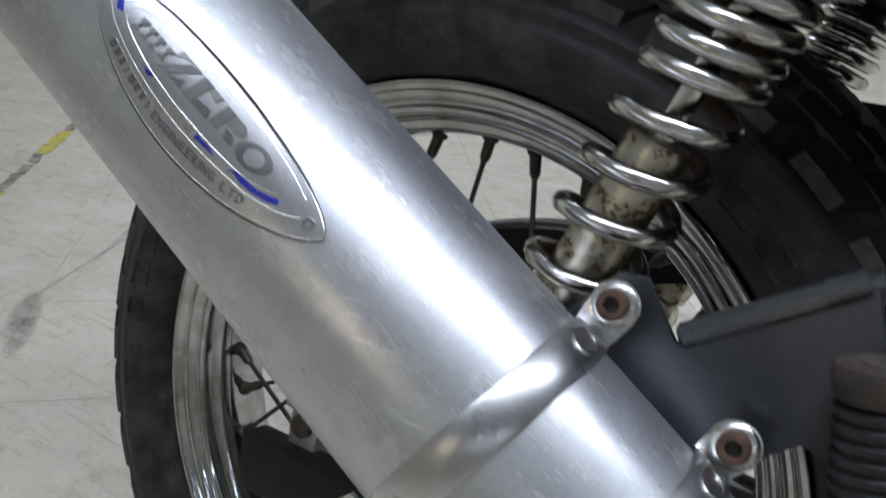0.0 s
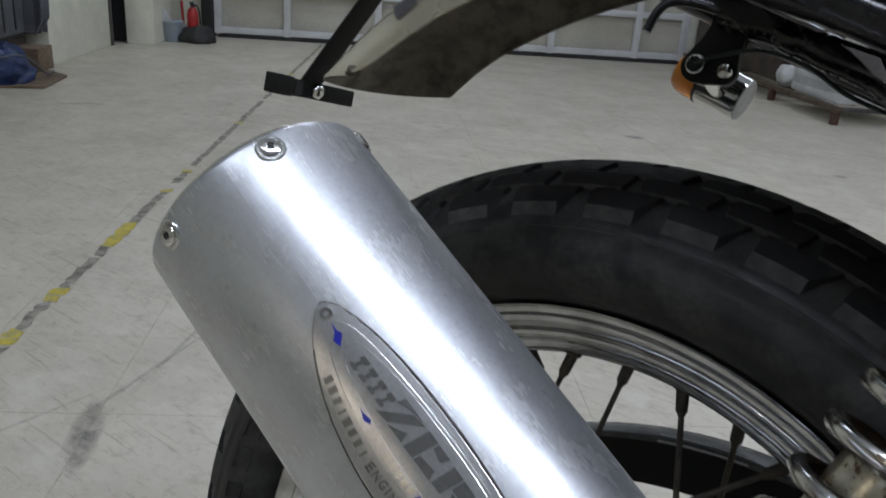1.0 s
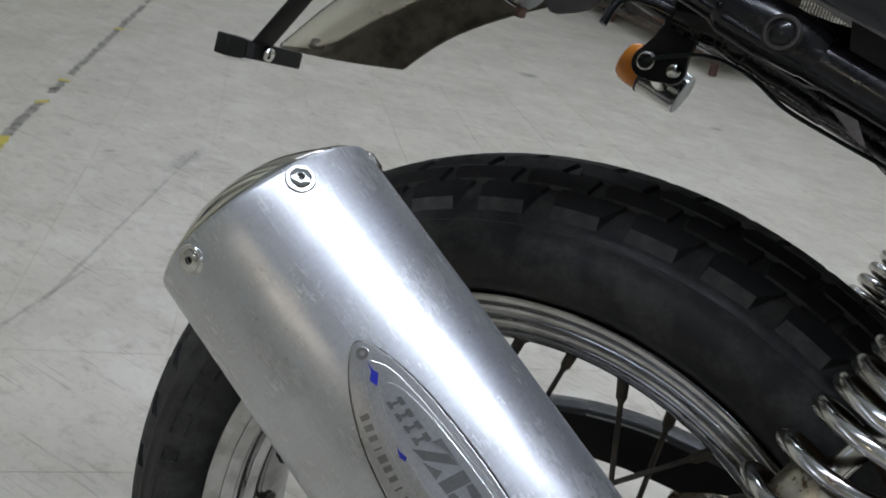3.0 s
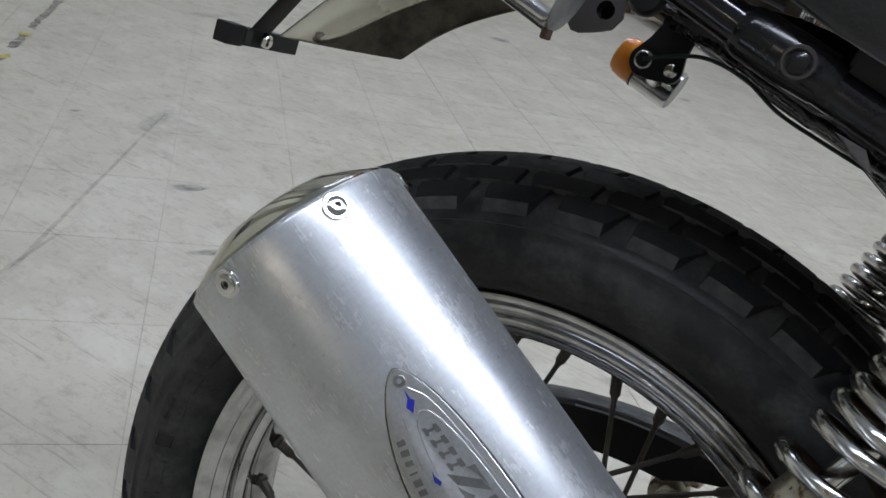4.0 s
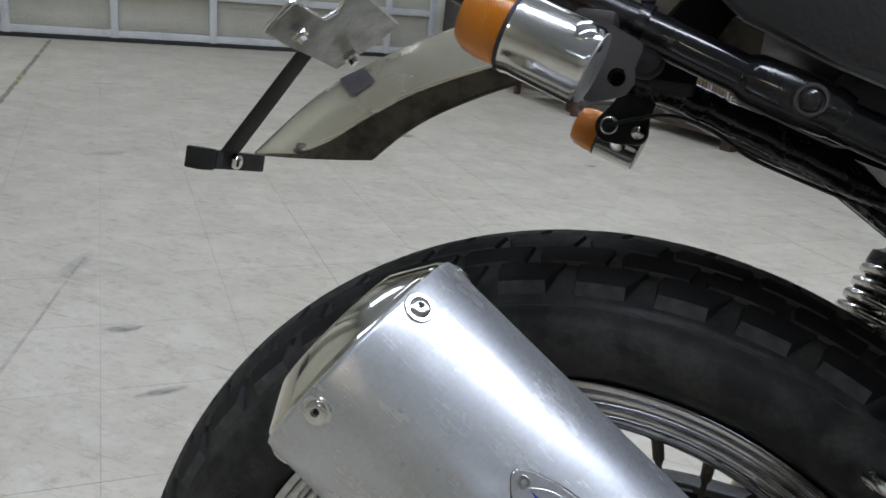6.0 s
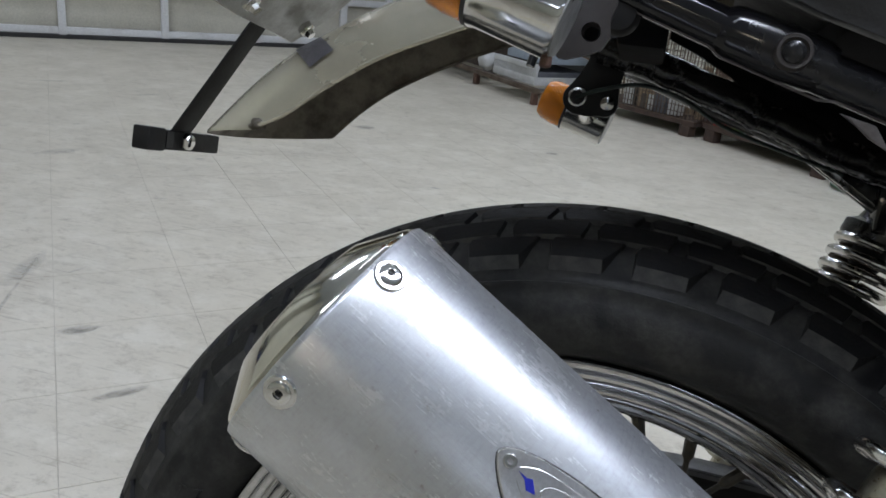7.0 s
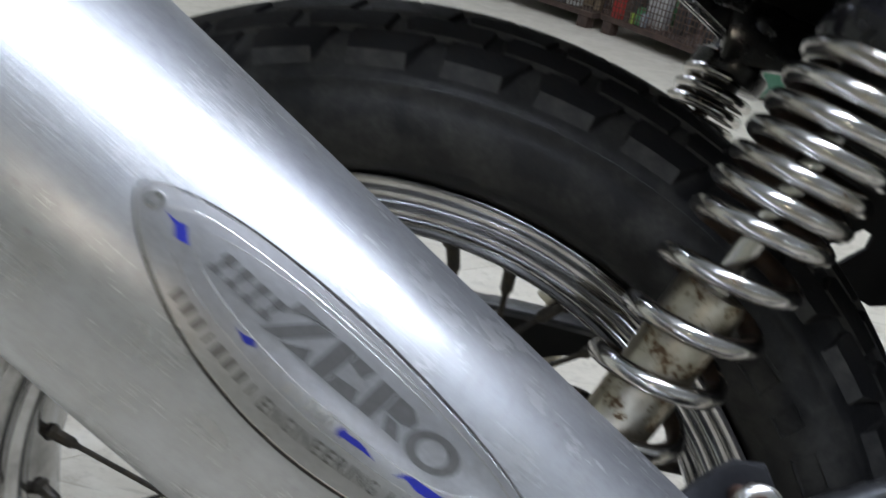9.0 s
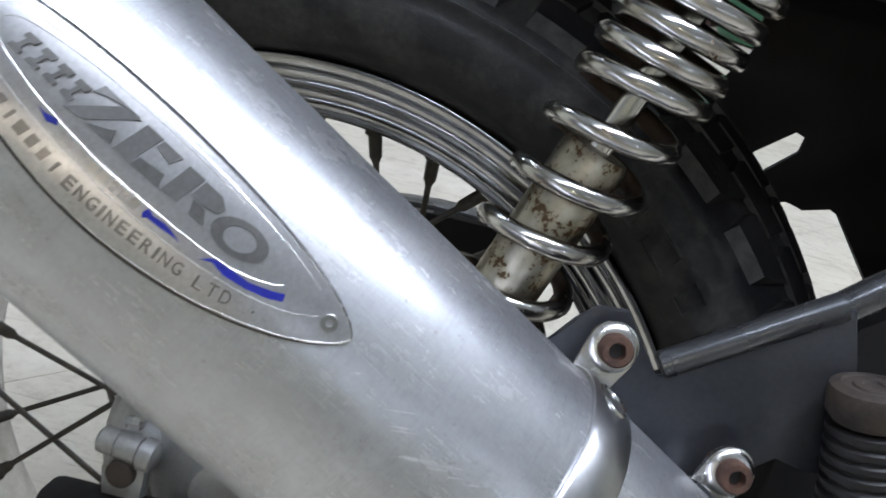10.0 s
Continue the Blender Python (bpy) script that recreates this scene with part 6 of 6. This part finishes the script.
part("shock_lug", box(B(), (0.062, -0.106, -0.02), (0.108, -0.082, 0.036), bevel=0.006), SATIN, swing)
panel = part("brake_panel", lathe(B(), (0, -0.048, 0), (0, -1, 0), [(0, 0.093), (0.006, 0.093), (0.012, 0.088), (0.014, 0.060), (0.022, 0.052), (0.026, 0.030), (0.034, 0.026)], 48), HUB_ALU, motorcycle, "dull cast aluminium brake panel")
part("brake_cam", lathe(B(), (-0.062, -0.060, 0.010), (0, -1, 0), [(0, 0.014), (0.016, 0.013), (0.018, 0.008), (0.030, 0.008)], 20), HUB_ALU, panel)
lever = [(-0.0615 + 0.0125 * math.cos(a), 0.010 + 0.0135 * math.sin(a)) for a in (math.pi * (-0.05 + 1.1 * i / 14) for i in range(15))]
lever += [(-0.0710, -0.030), (-0.0650, -0.085), (-0.0570, -0.085), (-0.0520, -0.030)]
part("brake_lever", slab(B(), [(x, -0.090, z) for x, z in lever], (0, 0.009, 0), 0.0025), HUB_ALU, panel, "cast brake lever")
lug = [(0, 0.0050), (0.002, 0.0078), (0.0110, 0.0080), (0.0115, 0.0070), (0.0125, 0.0070), (0.0130, 0.0082), (0.0240, 0.0082), (0.0245, 0.0070), (0.0255, 0.0070), (0.0260, 0.0095), (0.0330, 0.0090), (0.0345, 0.0060)]
part("pinch_lug", lathe(B(), (-0.0790, -0.0850, 0.0225), (1, 0, -0.12), lug, 20), HUB_ALU, panel, "cast pinch lug")
part("pinch_bolt", lathe(B(), (-0.0660, -0.080, 0.0330), (1, 0, 0.1), [(0, 0.0040), (0.008, 0.0042), (0.009, 0.003)], 6), STAINLESS, panel)
part("cam_end", lathe(B(), (-0.0615, -0.088, 0.008), (0, -1, 0), [(0, 0.0085), (0.006, 0.0080), (0.007, 0.004)], 20), PEG_RUBBER, panel, "dark cam end")
cg = []
for k in range(25):
    x = -0.19 + 0.50 * k / 24
    cg.append(Vector((x, 0.074, 0.156 - (1.6 if x < 0.07 else 0.5) * (x - 0.07) ** 2)))
cgl = [Vector((p.x, 0.074, p.z - 0.036 + min(0.020, 0.7 * max(0.0, p.x - 0.085)))) for p in cg]
chain_guard = part("chain_guard", slab(B(), cg + cgl[::-1], (0, 0.004, 0), 0.001), DULL_BLACK, motorcycle, "dull black chain guard, its top greyed for the light on it")
# separate grey top: the light falling on it is put into the colour
bm = B()
over = [(0.0742, -0.0050), (0.0735, -0.0010), (0.0752, 0.0014), (0.080, 0.0026), (0.098, 0.0026), (0.104, 0.0)]
runs = [[bm.verts.new((p.x, y, p.z + dz)) for y, dz in over] for p in cg]
for p, q in zip(runs, runs[1:]):
    for i in range(len(over) - 1):
        bm.faces.new((p[i], q[i], q[i + 1], p[i + 1]))
part("guard_top", bm, GUARD_GREY, chain_guard, "rounded top, grey for the light on it")
# white strip stands for the highlight along the glossy top edge
lab = [p for p in cg if -0.012 < p.x < 0.062]
part("highlight_strip", slab(B(), [Vector((p.x, 0.0775, p.z + 0.0022)) for p in lab] + [Vector((p.x, 0.0732, p.z - 0.0030)) for p in reversed(lab)], (0, -0.0006, 0.0004)), WHITE_PLASTIC, chain_guard, "pale strip painted for the highlight on the top edge")
part("chain", tube(B(), [(-0.06, 0.088, 0.062), (0.50, 0.088, 0.075)], 0.006, 8), SPOKE, chain_guard)
part("sprocket", lathe(B(), (0, 0.084, 0), (0, 1, 0), [(0, 0.05), (0, 0.083), (0.006, 0.083), (0.006, 0.05)], 42), SPOKE, chain_guard)

# ---- floor tiles ----
PITCH, GAP, U0, V0 = 0.286, 0.0007, -0.311, 0.801


def tile_verts(u, v, s=PITCH - GAP, h=0.0035, e=0.0002):
    a = s / 2
    lo = [(u - a, v - a, -h), (u + a, v - a, -h), (u + a, v + a, -h), (u - a, v + a, -h)]
    hi = [(u - a + e, v - a + e, 0), (u + a - e, v - a + e, 0), (u + a - e, v + a - e, 0), (u - a + e, v + a - e, 0)]
    return lo + hi


TILE_FACES = [(4, 5, 6, 7), (0, 1, 5, 4), (1, 2, 6, 5), (2, 3, 7, 6), (3, 0, 4, 7)]
one = bpy.data.meshes.new("vinyl_tile")
one.from_pydata(tile_verts(0, 0), [], TILE_FACES)
one.materials.append(TILE)
verts, faces = [], []
for i in range(-14, 16):
    for j in range(-31, 20):
        u, v = U0 + (i + 0.5) * PITCH, V0 + (j + 0.5) * PITCH
        if not (FLOOR_LO[0] + 0.15 < u < FLOOR_HI[0] - 0.15 and FLOOR_LO[1] + 0.15 < v < FLOOR_HI[1] - 0.15):
            continue
        if -6 <= i <= 9 and -4 <= j <= 13:
            ob = new("tile", one)
            ob.parent = floor
            ob.location = (u, v, 0)
        else:
            n = len(verts)
            verts += tile_verts(u, v)
            faces += [tuple(n + k for k in f) for f in TILE_FACES]
rest = bpy.data.meshes.new("far_tiles")
rest.from_pydata(verts, [], faces)
rest.materials.append(TILE)
far = new("far_tiles", rest)
far.parent = floor
tagged(far, "worn cream vinyl tiles", kind="stuff")
